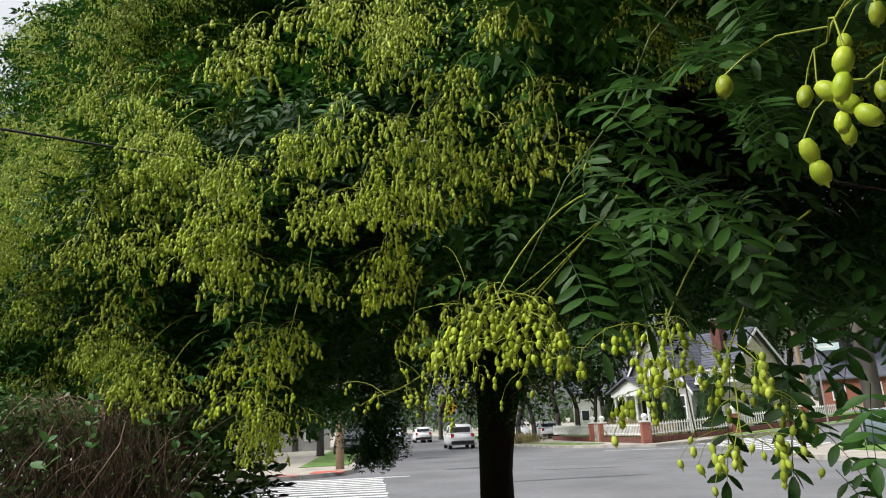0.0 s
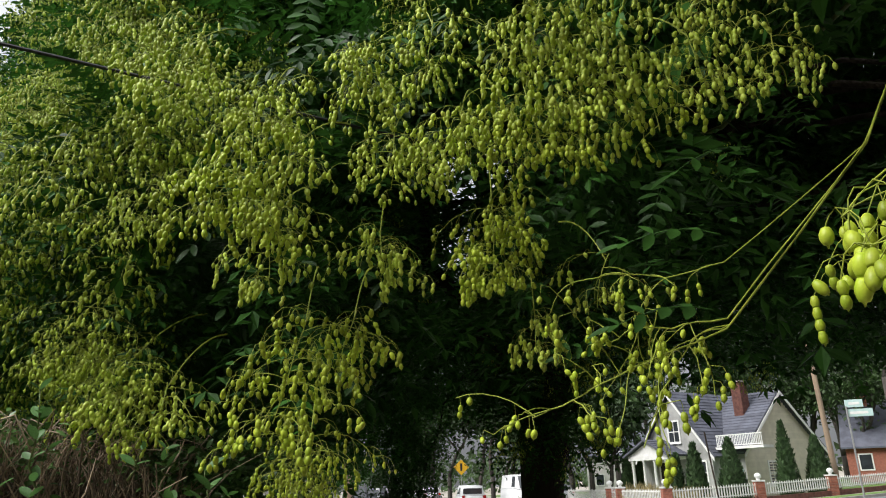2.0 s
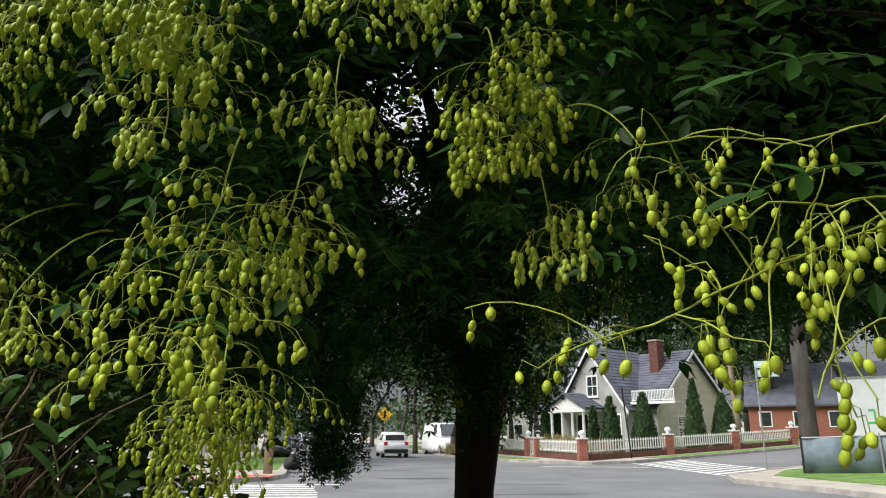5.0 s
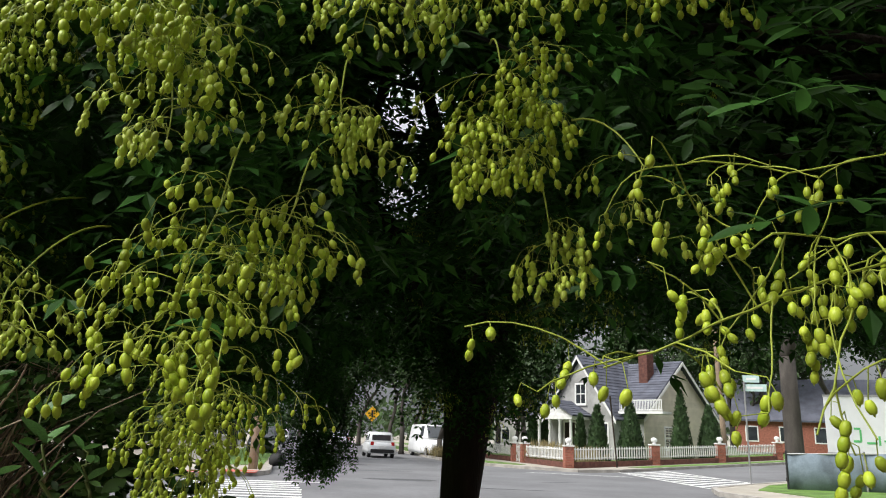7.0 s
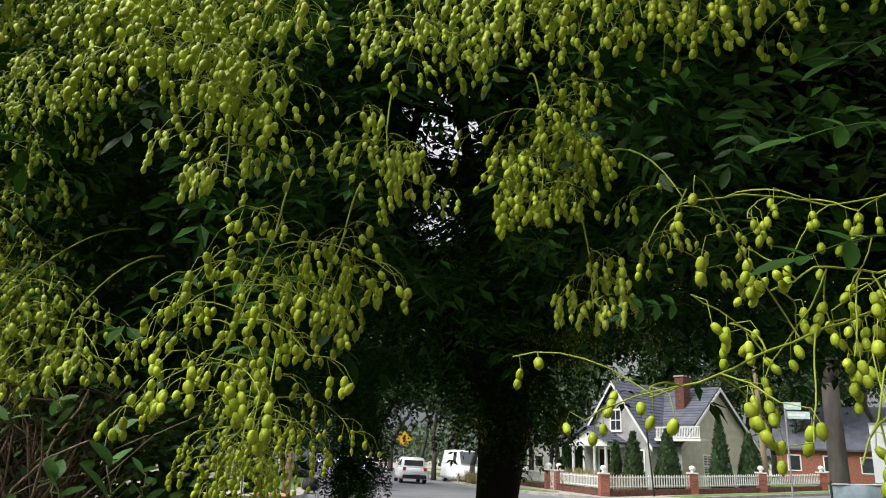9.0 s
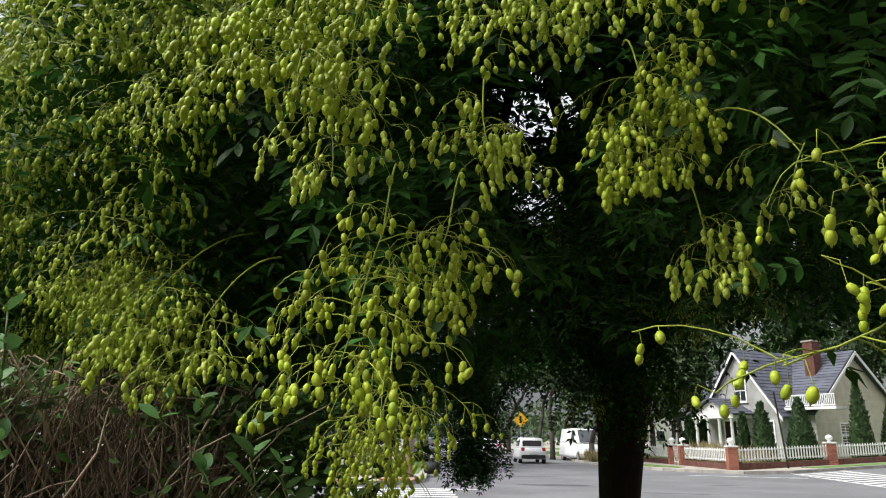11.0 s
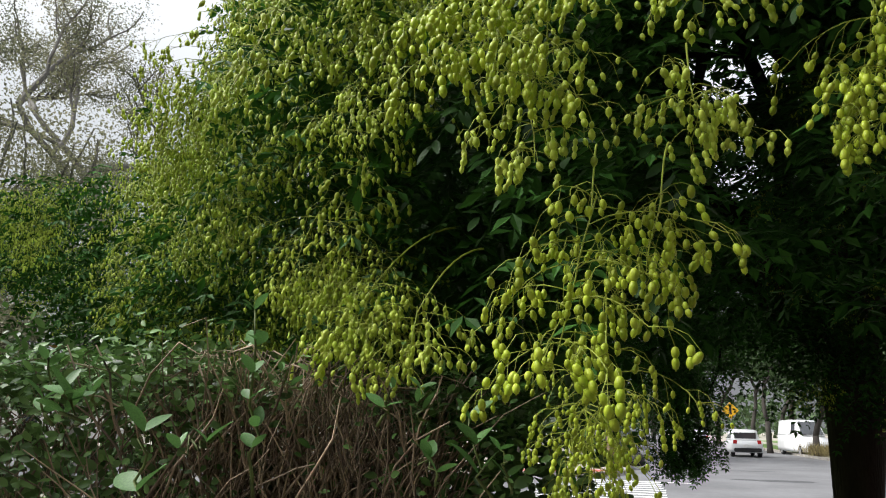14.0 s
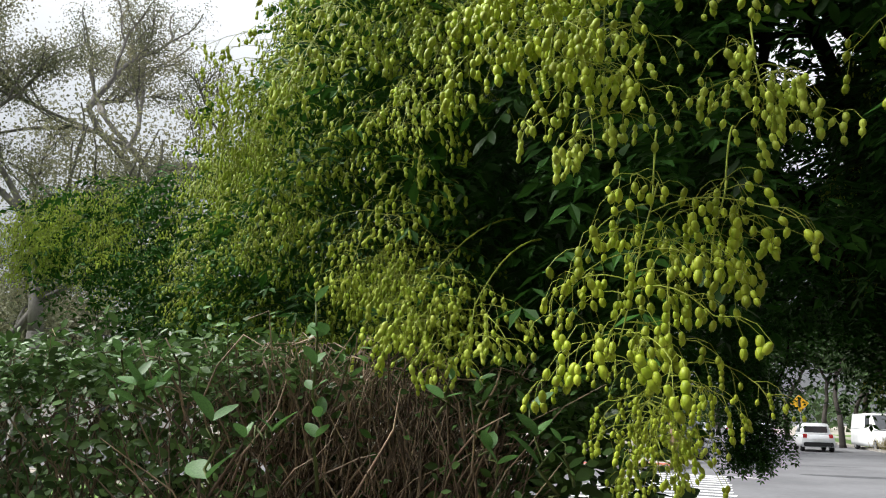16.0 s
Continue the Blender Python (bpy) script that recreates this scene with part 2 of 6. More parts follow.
def bearing(degrees, distance):
    """A point of the plan by its bearing and distance from where the walk ends."""
    a = radians(degrees)
    return EYE_X + distance * math.sin(a), EYE_Y + distance * math.cos(a)


# ---- ground, road, pavements ----
def slab(outline, z0, z1):
    """A flat slab with that outline, following the ground's slope."""
    bm = bmesh.new()
    vs = [bm.verts.new((x, y, 0)) for x, y in outline]
    bm.faces.new(vs)
    bmesh.ops.bisect_plane(bm, geom=bm.verts[:] + bm.edges[:] + bm.faces[:], plane_co=(12, 0, 0), plane_no=(1, 0, 0))
    bmesh.ops.recalc_face_normals(bm, faces=bm.faces)
    for f in bm.faces:
        if f.normal.z < 0:
            f.normal_flip()
    low = bmesh.ops.extrude_face_region(bm, geom=bm.faces[:])
    top = [e for e in low["geom"] if isinstance(e, bmesh.types.BMVert)]
    done = set(top)
    for v in bm.verts:
        v.co.z = ground_height(v.co.x) + (z1 if v in done else z0)
    bmesh.ops.recalc_face_normals(bm, faces=bm.faces)
    bmesh.ops.triangulate(bm, faces=[f for f in bm.faces if len(f.verts) > 4])
    bm.verts.index_update()
    g = Geo()
    g.add([tuple(v.co) for v in bm.verts], [tuple(v.index for v in f.verts) for f in bm.faces])
    bm.free()
    return g


road = Geo()
xs = [-2500, -300, -60, -20, -5, 0, 5, 12, 40, 120, 400, 2500]
road.add([(x, y, ground_height(min(x, 120))) for x in xs for y in (-2500, 0, 30, 300, 4000)],
         [(i * 5 + j, i * 5 + 5 + j, i * 5 + 6 + j, i * 5 + 1 + j) for i in range(len(xs) - 1) for j in range(4)])
single("road", road, ASPHALT, "worn grey asphalt street crossing", "road", kind="structure")


def arc(cx, cy, r, a0, a1, n=7):
    return [(cx + r * math.cos(radians(a0 + (a1 - a0) * i / n)), cy + r * math.sin(radians(a0 + (a1 - a0) * i / n))) for i in range(n + 1)]


def street_x(y, x0, y0):
    return x0 - (y - y0) * 0.105


def pavement_block(name, outline, label):
    single(name, slab(outline, -0.3, 0.13), CONCRETE, label, "pavement", kind="structure")


def kerb_line(pts, parent_label):
    g = Geo()
    for (ax, ay), (bx, by) in zip(pts, pts[1:]):
        d = Vector((bx - ax, by - ay, 0))
        n = Vector((-d.y, d.x, 0)).normalized() * 0.09
        a, b = Vector((ax, ay, 0)), Vector((bx, by, 0))
        q = [a - n, b - n, b + n, a + n]
        za, zb = ground_height(ax), ground_height(bx)
        zz = [za, zb, zb, za]
        g.add([(p.x, p.y, z - 0.1) for p, z in zip(q, zz)] + [(p.x, p.y, z + 0.15) for p, z in zip(q, zz)],
              [(0, 3, 2, 1), (4, 5, 6, 7), (0, 1, 5, 4), (1, 2, 6, 5), (2, 3, 7, 6), (3, 0, 4, 7)])
    single("kerb", g, KERB, parent_label, "kerb", kind="structure")


# our corner: the camera's pavement, hedge and tree strip
near_left = [(-60, -60), (2.6, -60), (1.7, 8.0)] + arc(-0.9, 10.0, 2.5, 0, 90, 6) + [(-60, 13.5)]
pavement_block("pavement_near", near_left, "pale concrete pavement under the tree")
kerb_line(near_left[1:-1] + [(-60, 13.5)], "worn concrete kerb")
# across, beyond the marked crossing
far_left = [(-60, 24.5), (-7.0, 25.2)] + arc(-6.5, 28.2, 3.0, -90, 0, 6) + [(street_x(60, -3.46, 30.9), 60), (street_x(400, -3.46, 30.9), 400), (-60, 400)]
pavement_block("pavement_far_left", far_left, "pale concrete corner pavement with a red ramp")
kerb_line(far_left[1:-2], "worn concrete kerb")
# the corner with the fenced house
HOUSE_DIR = Vector((0.89, 0.46, 0)).normalized()
far_right = [(street_x(400, 5.2, 48.8), 400), (street_x(60, 5.2, 48.8), 60), (5.2, 48.8), (6.6, 43.6), (8.0, 41.2), (9.6, 39.6), (11.3, 38.5), (13.6, 38.7), (60, 62.7), (160, 114.4), (160, 400)]
pavement_block("pavement_house", far_right, "pale concrete pavement round a corner plot")
kerb_line(far_right[:-2], "worn concrete kerb")
# the near corner across the street, with the screened fence
near_right = [(12.9, -60), (12.4, 20), (11.9, 24.6), (12.6, 26.4), (14.5, 27.7), (60, 51.2), (160, 103), (160, -60)]
pavement_block("pavement_near_right", near_right, "pale concrete corner pavement with grass")
kerb_line(near_right[:-2], "worn concrete kerb")


def lawn(outline, label="short green grass strip", z=0.15):
    single("lawn", slab(outline, 0.0, z), GRASS, label, "grass", kind="structure")


lawn([(5.6, 49.5), (7.3, 49.0), (9.6, 43.2), (8.9, 42.3), (7.5, 43.5)])
lawn([(5.2, 53), (7.0, 53), (4.5, 90), (1.7, 90)])
lawn([(15.6, 40.0), (50, 57.8), (49.4, 59.0), (15.1, 41.3)])
lawn([(-4.1, 31.5), (-6.2, 31.0), (-9.0, 60), (-6.7, 60)])
lawn([(-30, -4.3), (-2.95, 1.0), (-0.9, 2.9), (-1.0, 11.5), (-30, 11.5)], "yard grass behind the hedge")
lawn([(13.6, 25.2), (15.2, 27.2), (40, 40.3), (60, 40), (60, 20), (14, 20)])
lawn([(12.0, 41.3), (50, 61.0), (50, 120), (4.5, 120), (11.2, 47)], "front garden lawn behind the fence", 0.145)

# marked crossing at our corner
ca, cb = Vector((-3.2, 25.0, 0)), Vector((-2.2, 14.0, 0))
crossing = root("crosswalk", (-2.6, 20, 0), "worn white striped crosswalk on grey asphalt", "road marking", kind="structure")
for i in range(15):
    y = 14.4 + i * 0.72
    wobble = random.uniform(-0.05, 0.05)
    g = Geo()
    x0 = -1.0 - (y - 14) * 0.105
    g.box((x0 - 3.5 + wobble, y - 0.15, 0.0), (x0 + wobble, y + 0.17, 0.006))
    part("stripe", g, PAINT, crossing)
g = Geo()
g.box((-3.6, 24.55, 0), (-1.2, 24.75, 0.007))
part("stripe", g, PAINT, crossing)
g = Geo()
g.box((-6.8, 25.35, 0.12), (-5.2, 26.1, 0.145))
single("tactile_pad", g, RED_PAD, "red tactile ramp pad in the corner pavement", "ramp pad", kind="structure")
g = Geo()
g.box((-4.9, 26.4, 0.12), (-3.7, 27.6, 0.145))
single("tactile_pad", g, RED_PAD, "red tactile ramp pad in the corner pavement", "ramp pad", kind="structure")
# second crossing over the side street
cross2 = root("crosswalk", (14.5, 33, 0.1), "worn white striped crosswalk over the side street", "road marking", kind="structure")
for i in range(10):
    a = Vector((13.2, 28.2, 0)).lerp(Vector((13.6, 38.0, 0)), (i + 0.3) / 10)
    q = [a, a + HOUSE_DIR * 3.4, a + HOUSE_DIR * 3.4 + Vector((0, 0.4, 0)), a + Vector((0, 0.4, 0))]
    g = Geo()
    g.add([(p.x, p.y, ground_height(p.x) + 0.008) for p in q], [(0, 1, 2, 3)])
    part("stripe", g, PAINT, cross2)
for off in (0.0, 3.4):
    a, b = Vector((13.0, 27.6, 0)) + HOUSE_DIR * off, Vector((13.4, 38.4, 0)) + HOUSE_DIR * off
    q = [a, a + HOUSE_DIR * 0.16, b + HOUSE_DIR * 0.16, b]
    g = Geo()
    g.add([(p.x, p.y, ground_height(p.x) + 0.012) for p in q], [(0, 1, 2, 3)])
    part("stripe", g, PAINT, cross2)
g = Geo()
g.add([(8.0, 36.5, 0.012), (8.1, 36.3, 0.012), (12.9, 34.6, 0.035), (12.9, 34.85, 0.035)], [(0, 1, 2, 3)])
single("stop_line", g, PAINT, "worn white line painted on the asphalt", "road marking", kind="structure")
# tar patches and cracks
for (x, y, lx, ly, a) in ((1.3, 27.5, 2.6, 0.9, 5), (4.6, 24.5, 3.0, 0.25, -8), (0.5, 33, 3.2, 0.3, 12), (3.6, 20.6, 4.2, 0.35, 4), (-0.6, 38, 1.5, 1.2, 0), (7.5, 29, 2.0, 0.2, 30)):
    g = Geo()
    n = 16
    rr = [1 + random.uniform(-0.25, 0.2) for _ in range(n)]
    m = pose(x, y, 0.005, 0, 0, a)
    g.add([tuple(m @ Vector((lx / 2 * rr[k] * math.cos(k * 2 * math.pi / n), ly / 2 * rr[k] * math.sin(k * 2 * math.pi / n), 0))) for k in range(n)], [tuple(range(n))])
    single("tar_patch", g, TAR, "dark tar repair patch on the asphalt", "road patch", kind="structure")


# ---- the pagoda tree ----
TRUNK_X, TRUNK_Y = 0.43, 6.28


def crown_radius(phi, z):
    """Reach of the crown from the trunk; phi is 0 towards the walk and grows to its right."""
    table = ((0.5, 4.1), (1.6, 4.35), (2.4, 4.3), (3.0, 4.05), (3.7, 3.88), (5.0, 3.4), (6.2, 2.4), (7.2, 0.5))
    r = float(np.interp(z, [a for a, _ in table], [b for _, b in table]))
    r += 0.28 * math.exp(-(phi / 0.25) ** 2) + 0.55 * math.exp(-((phi + 0.93) / 0.17) ** 2) * min(1, max(0, (2.85 - z) / 0.3))
    r -= 0.34 * math.exp(-((phi + 0.58) / 0.24) ** 2) * min(1, max(0, (3.2 - z) / 0.5))
    r -= 0.6 * math.exp(-((phi + 1.25) / 0.45) ** 2) * min(1, max(0, (z - 2.6) / 0.4)) * (1 - 0.6 * min(1, max(0, (z - 3.6) / 0.8)))
    r *= 1 + 0.085 * noise.noise((math.cos(phi) * 3.2, math.sin(phi) * 3.2, z * 1.1)) + 0.05 * noise.noise((math.cos(phi) * 9, math.sin(phi) * 9, z * 3))
    if phi < -0.5 and z > 2.7:
        r = min(r, 3.82 + 2.0 * max(0, 2.85 - z))
    return r


def crown_floor(x, y):
    """The crown's lower limit: a skirt to the left, raised over the road."""
    side = x - TRUNK_X - (y - TRUNK_Y) * 0.06
    if y < 4.2:
        az = math.degrees(math.atan2(x - EYE_X, y - EYE_Y))
        return 1.66 + 0.42 * min(1, max(0, (az + 12) / 5)) + 0.45 * min(1, max(0, (-44 - az) / 7))
    left = 1.75 + 0.75 * min(1, max(0, (side + 1.75) / 0.35))
    right = 1.95 + 0.15 * max(0, y - 2.5)
    k = min(1, max(0, (side + 0.5) / 1.4))
    return left + (right - left) * k


GAP_FROM, GAP_DIR = Vector((-0.303, 1.066, 1.617)), Vector((0.047, 0.886, 0.461)).normalized()


GAP_LOW = Vector((0.044, 0.939, 0.34)).normalized()


def in_gap(p):
    d = Vector(p) - GAP_FROM
    along = d.dot(GAP_DIR)
    low = d.dot(GAP_LOW)
    if low > 1.4 and (d - GAP_LOW * low).length < 0.10 + 0.025 * low:
        return True
    return along > 1.2 and (d - GAP_DIR * along).length < (0.13 + 0.04 * along) * (1 + 0.5 * noise.noise((p[0] * 9, p[1] * 9, p[2] * 9)))


def near_walk(p, reach):
    """Within reach of the line along which the camera is carried, or in front of its first metre."""
    a, b = Vector((0, 0, 1.6)), Vector((-0.36, 1.08, 1.6))
    d = b - a
    k = min(1.0, max(0.0, (Vector(p) - a).dot(d) / d.length_squared))
    return (Vector(p) - (a + d * k)).length < reach


def leaflet_template(length, width, rows):
    """A pointed oval blade along x, folded at its midrib: vertices and quads."""
    vs, fs = [], []
    for i in range(rows + 1):
        s = i / rows
        w = width * 0.5 * (math.sin(math.pi * min(1, s * 0.94 + 0.03)) ** 0.75)
        droop = -0.10 * length * s * s
        vs += [(s * length, -w, droop + 0.22 * w), (s * length, 0, droop), (s * length, w, droop + 0.22 * w)]
    for i in range(rows):
        a = i * 3
        fs += [(a, a + 3, a + 4, a + 1), (a + 1, a + 4, a + 5, a + 2)]
    return vs, fs


def compound_leaf(pairs, length, leaf_len, leaf_w, rows, seed, stalk=True):
    """A pinnate leaf along x, its rachis arching down; returns a Geo in its own coordinates."""
    rng = random.Random(seed)
    g = Geo()
    pts = [Vector((length * s, 0, 0.06 * length * math.sin(math.pi * s) - 0.22 * length * s * s)) for s in [i / 5 for i in range(6)]]
    if stalk:
        g.tube(pts, [0.0012, 0.0011, 0.001, 0.0009, 0.0008, 0.0006], 3, False)
    tv, tf = leaflet_template(leaf_len, leaf_w, rows)
    mats = []
    for i in range(pairs):
        s = 0.22 + 0.74 * i / (pairs - 1)
        p = Vector((length * s, 0, 0.06 * length * math.sin(math.pi * s) - 0.22 * length * s * s))
        size = 0.75 + 0.35 * math.sin(math.pi * s)
        for side in (-1, 1):
            m = Matrix.Translation(p) @ Euler((rng.uniform(-0.35, 0.35), rng.uniform(-0.1, 0.45), side * rng.uniform(0.95, 1.25))).to_matrix().to_4x4() @ Matrix.Scale(size * rng.uniform(0.88, 1.1), 4)
            mats.append(np.array(m))
    mats.append(np.array(Matrix.Translation(pts[-1]) @ Euler((0, 0.4, 0)).to_matrix().to_4x4()))
    g.many(tv, tf, np.array(mats))
    return g


def pod_mesh(beads, sides, rows, seed):
    """A seed pod hanging along -z: a string of beads, pinched between them, with a fine tip."""
    rng = random.Random(seed)
    prof = [(0.0, 0.0010)]
    z = 0.0005
    for b in range(beads):
        r = rng.uniform(0.0041, 0.0049) * (1 if beads < 4 else 0.9) * (1 if rows > 1 else 0.95)
        ln = r * rng.uniform(2.45, 2.95)
        for i in range(rows):
            a = math.pi * (i + 0.5) / rows
            prof.append((z + ln * 0.5 * (1 - math.cos(a)), max(0.0026, r * math.sin(a) ** 0.8)))
        z += ln * 0.96
        if rows < 3 and b < beads - 1:
            prof.append((z, r * 0.45))
    prof += [(z + 0.0004, 0.0012), (z + rng.uniform(0.002, 0.006), 0.0003)]
    if rows < 3:
        prof = prof[:-1]
    bend = rng.uniform(-2.5, 2.5)
    g = Geo()
    g.tube([(bend * zz * zz, 0, -zz) for zz, _ in prof], [r for _, r in prof], sides, rows > 2)
    return g


NEAR_PODS = [pod_mesh(b, 9, 6, 40 + i).mesh("pod", POD) for i, b in enumerate((1, 1, 1, 1, 2, 2, 2, 3, 3, 4))]
NEAR_WEIGHT = (9, 9, 8, 8, 7, 7, 6, 3, 2, 1)


def panicle(rng, drop, width, branches, fill=1.0):
    """A hanging panicle from its own origin: stem curves and the pods' places. Branches spring out and arch over."""
    stems, pods = [], []
    axis = []
    p, d = Vector((0, 0, 0)), Vector((rng.uniform(0.2, 0.5), rng.uniform(-0.2, 0.2), -0.75)).normalized()
    steps = 7
    for i in range(steps + 1):
        axis.append(p.copy())
        p = p + d * (drop * 0.7 / steps)
        d = (d + Vector((rng.uniform(-0.1, 0.1), rng.uniform(-0.1, 0.1), -0.12))).normalized()
    stems.append((axis, 0.0013, 0.0009))
    for k in range(branches):
        s = (k + rng.random() * 0.8) / branches
        i = min(steps - 1, int(s * steps))
        start = axis[i].lerp(axis[i + 1], s * steps - i)
        a = k * 2.4 + rng.uniform(-0.5, 0.5)
        ln = width * (1.1 - 0.5 * s) * rng.uniform(0.6, 1.2)
        d = Vector((math.cos(a), math.sin(a), rng.uniform(-0.25, 0.5))).normalized()
        pts, q = [start.copy()], start.copy()
        sway = Vector((rng.uniform(-0.12, 0.12), rng.uniform(-0.12, 0.12), 0))
        n = 6
        for j in range(n):
            q = q + d * (ln / n)
            d = (d + Vector((sway.x, sway.y, -rng.uniform(0.08, 0.3)))).normalized()
            pts.append(q.copy())
        stems.append((pts, 0.0009, 0.0006))
        for j in range(1, n + 1):
            for rep in range(2 if j > 1 else 1):
                if rng.random() > 0.6 * fill and j < n:
                    continue
                base = pts[j - 1].lerp(pts[j], rng.random()) if j < n else pts[n]
                b = a + rng.uniform(-1.9, 1.9)
                off = Vector((math.cos(b), math.sin(b), rng.uniform(-0.5, 0.3))) * rng.uniform(0.012, 0.04)
                elbow = base + off * 0.6 + Vector((0, 0, 0.002))
                mid = base + off + Vector((0, 0, -0.004))
                end = mid + off * 0.3 + Vector((0, 0, -rng.uniform(0.006, 0.02)))
                stems.append(([base, elbow, mid, end], 0.0006, 0.0005))
                ends = [end]
                if rng.random() < 0.55:
                    side = elbow + Vector((rng.uniform(-0.012, 0.012), rng.uniform(-0.012, 0.012), -rng.uniform(0.008, 0.02)))
                    stems.append(([elbow, side], 0.0005, 0.0005))
                    ends.append(side)
                for e in ends:
                    tilt = Euler((rng.gauss(0, 0.22), rng.gauss(0, 0.22), rng.uniform(0, 6.28))).to_matrix().to_4x4()
                    pods.append(Matrix.Translation(e) @ tilt @ Matrix.Scale(rng.uniform(0.7, 1.12), 4))
    return stems, pods


def stem_mesh(stems, sides, name, thick=1.0):
    g = Geo()
    for pts, r0, r1 in stems:
        n = len(pts)
        g.tube(pts, [thick * (r0 + (r1 - r0) * i / (n - 1)) for i in range(n)], sides if n > 4 else 3, False)
    return g


tree = root("pagoda_tree", (TRUNK_X, TRUNK_Y, 0.13), "large pagoda tree hung with yellow-green seed pods, on the pavement", "tree")


def limb_curve(a, b, sag, n=7, wob=0.08, seed=0):
    rng = random.Random(seed)
    a, b = Vector(a), Vector(b)
    out = []
    for i in range(n + 1):
        s = i / n
        p = a.lerp(b, s) + Vector((0, 0, 4 * sag * s * (1 - s)))
        if 0 < i < n:
            p += Vector([rng.uniform(-wob, wob) for _ in range(3)])
        out.append(p)
    return out


g = Geo()
trunk_pts = [(TRUNK_X - 0.02, TRUNK_Y, 0.05), (TRUNK_X - 0.02, TRUNK_Y, 0.25), (TRUNK_X, TRUNK_Y, 0.7), (TRUNK_X + 0.01, TRUNK_Y, 1.2), (TRUNK_X + 0.04, TRUNK_Y, 1.6), (TRUNK_X + 0.07, TRUNK_Y, 1.9), (TRUNK_X + 0.09, TRUNK_Y, 2.2)]
g.tube(trunk_pts, [0.24, 0.18, 0.15, 0.143, 0.165, 0.2, 0.15], 16)
gv = np.concatenate(g.v)
for i, (x, y, z) in enumerate(gv):
    k = 1 + 0.07 * noise.noise((x * 9, y * 9, z * 1.5)) + 0.05 * noise.noise((x * 22, y * 22, z * 3))
    gv[i][0], gv[i][1] = TRUNK_X + (x - TRUNK_X) * k, TRUNK_Y + (y - TRUNK_Y) * k
g.v = [gv]
part("trunk", g, BARK, tree, "dark furrowed trunk", True)
MAIN_LIMBS = []
for i, (end, r0, sag) in enumerate((((-1.2, 4.4, 3.6), 0.085, 0.25), ((1.5, 4.2, 3.7), 0.085, 0.3), ((0.3, 3.6, 3.5), 0.075, 0.35), ((-1.9, 6.6, 3.9), 0.08, 0.3),
                                    ((2.6, 7.0, 4.2), 0.08, 0.35), ((0.5, 8.4, 4.4), 0.08, 0.2), ((-0.3, 6.0, 5.6), 0.09, 0.0), ((1.2, 6.6, 5.5), 0.08, 0.0))):
    c = limb_curve((TRUNK_X + 0.08, TRUNK_Y, 2.0), end, sag, 8, 0.09, i)
    MAIN_LIMBS.append(c)
    part("limb", Geo().tube(c, [r0 * (1 - 0.75 * k / 8) for k in range(9)], 8), BARK, tree, "", True)
# outer branches that reach the hanging edge
for i in range(46):
    rng = random.Random(700 + i)
    c = MAIN_LIMBS[i % 8]
    s = rng.randint(4, 8)
    phi = math.atan2(c[s].x - TRUNK_X, -(c[s].y - TRUNK_Y)) + rng.uniform(-0.7, 0.7)
    z = rng.uniform(2.3, 4.6)
    r = crown_radius(phi, z) * 0.93
    e = (TRUNK_X + r * math.sin(phi), TRUNK_Y - r * math.cos(phi), z)
    if near_walk(e, 0.6):
        continue
    part("branch", Geo().tube(limb_curve(c[s], e, 0.25, 7, 0.07, i), [0.028 - 0.0032 * k for k in range(8)], 5), BARK, tree, "", True)

# the crown: many small pinnate leaves on its outside, larger sprays within
rng = np.random.default_rng(5)


def leaf_cloud(count, r_lo, r_hi, scale, seed, phi_lo=-math.pi, phi_hi=math.pi, z_hi=7.1, keep=0.6, z_lo=1.5):
    r = random.Random(seed)
    pos, out, sc = [], [], []
    while len(pos) < count:
        phi = r.uniform(phi_lo, phi_hi)
        z = z_lo + (z_hi - z_lo) * r.random() ** 1.25
        k = r_lo + (r_hi - r_lo) * r.random() ** 0.6
        if (0.12 < phi < 0.42 and z < 3.3 and k > 0.62) or (0.08 < phi < 0.8 and z < 3.9 and k > 0.55):
            continue
        rad = crown_radius(phi, z) * k
        x, y = TRUNK_X + rad * math.sin(phi), TRUNK_Y - rad * math.cos(phi)
        if z < crown_floor(x, y) + r.uniform(-0.08, 0.22) or near_walk((x, y, z), keep + 0.25 * scale) or (r.random() > 0.05 and in_gap((x, y, z))):
            continue
        if y < 2.2 and z < 2.75 and -1.2 < x < 1.0 and r_hi > 0.9 and rad > 4.15:
            continue
        pos.append((x, y, z))
        a = phi + r.gauss(0, 0.8)
        out.append((math.sin(a), -math.cos(a), r.uniform(-0.9, 0.35)))
        sc.append(scale * r.uniform(0.75, 1.2))
    pos, out = np.array(pos), np.array(out)
    up = np.tile([0.0, 0, 1], (count, 1)) + rng.normal(0, 0.35, (count, 3))
    return frames_from(pos, out, up, sc)


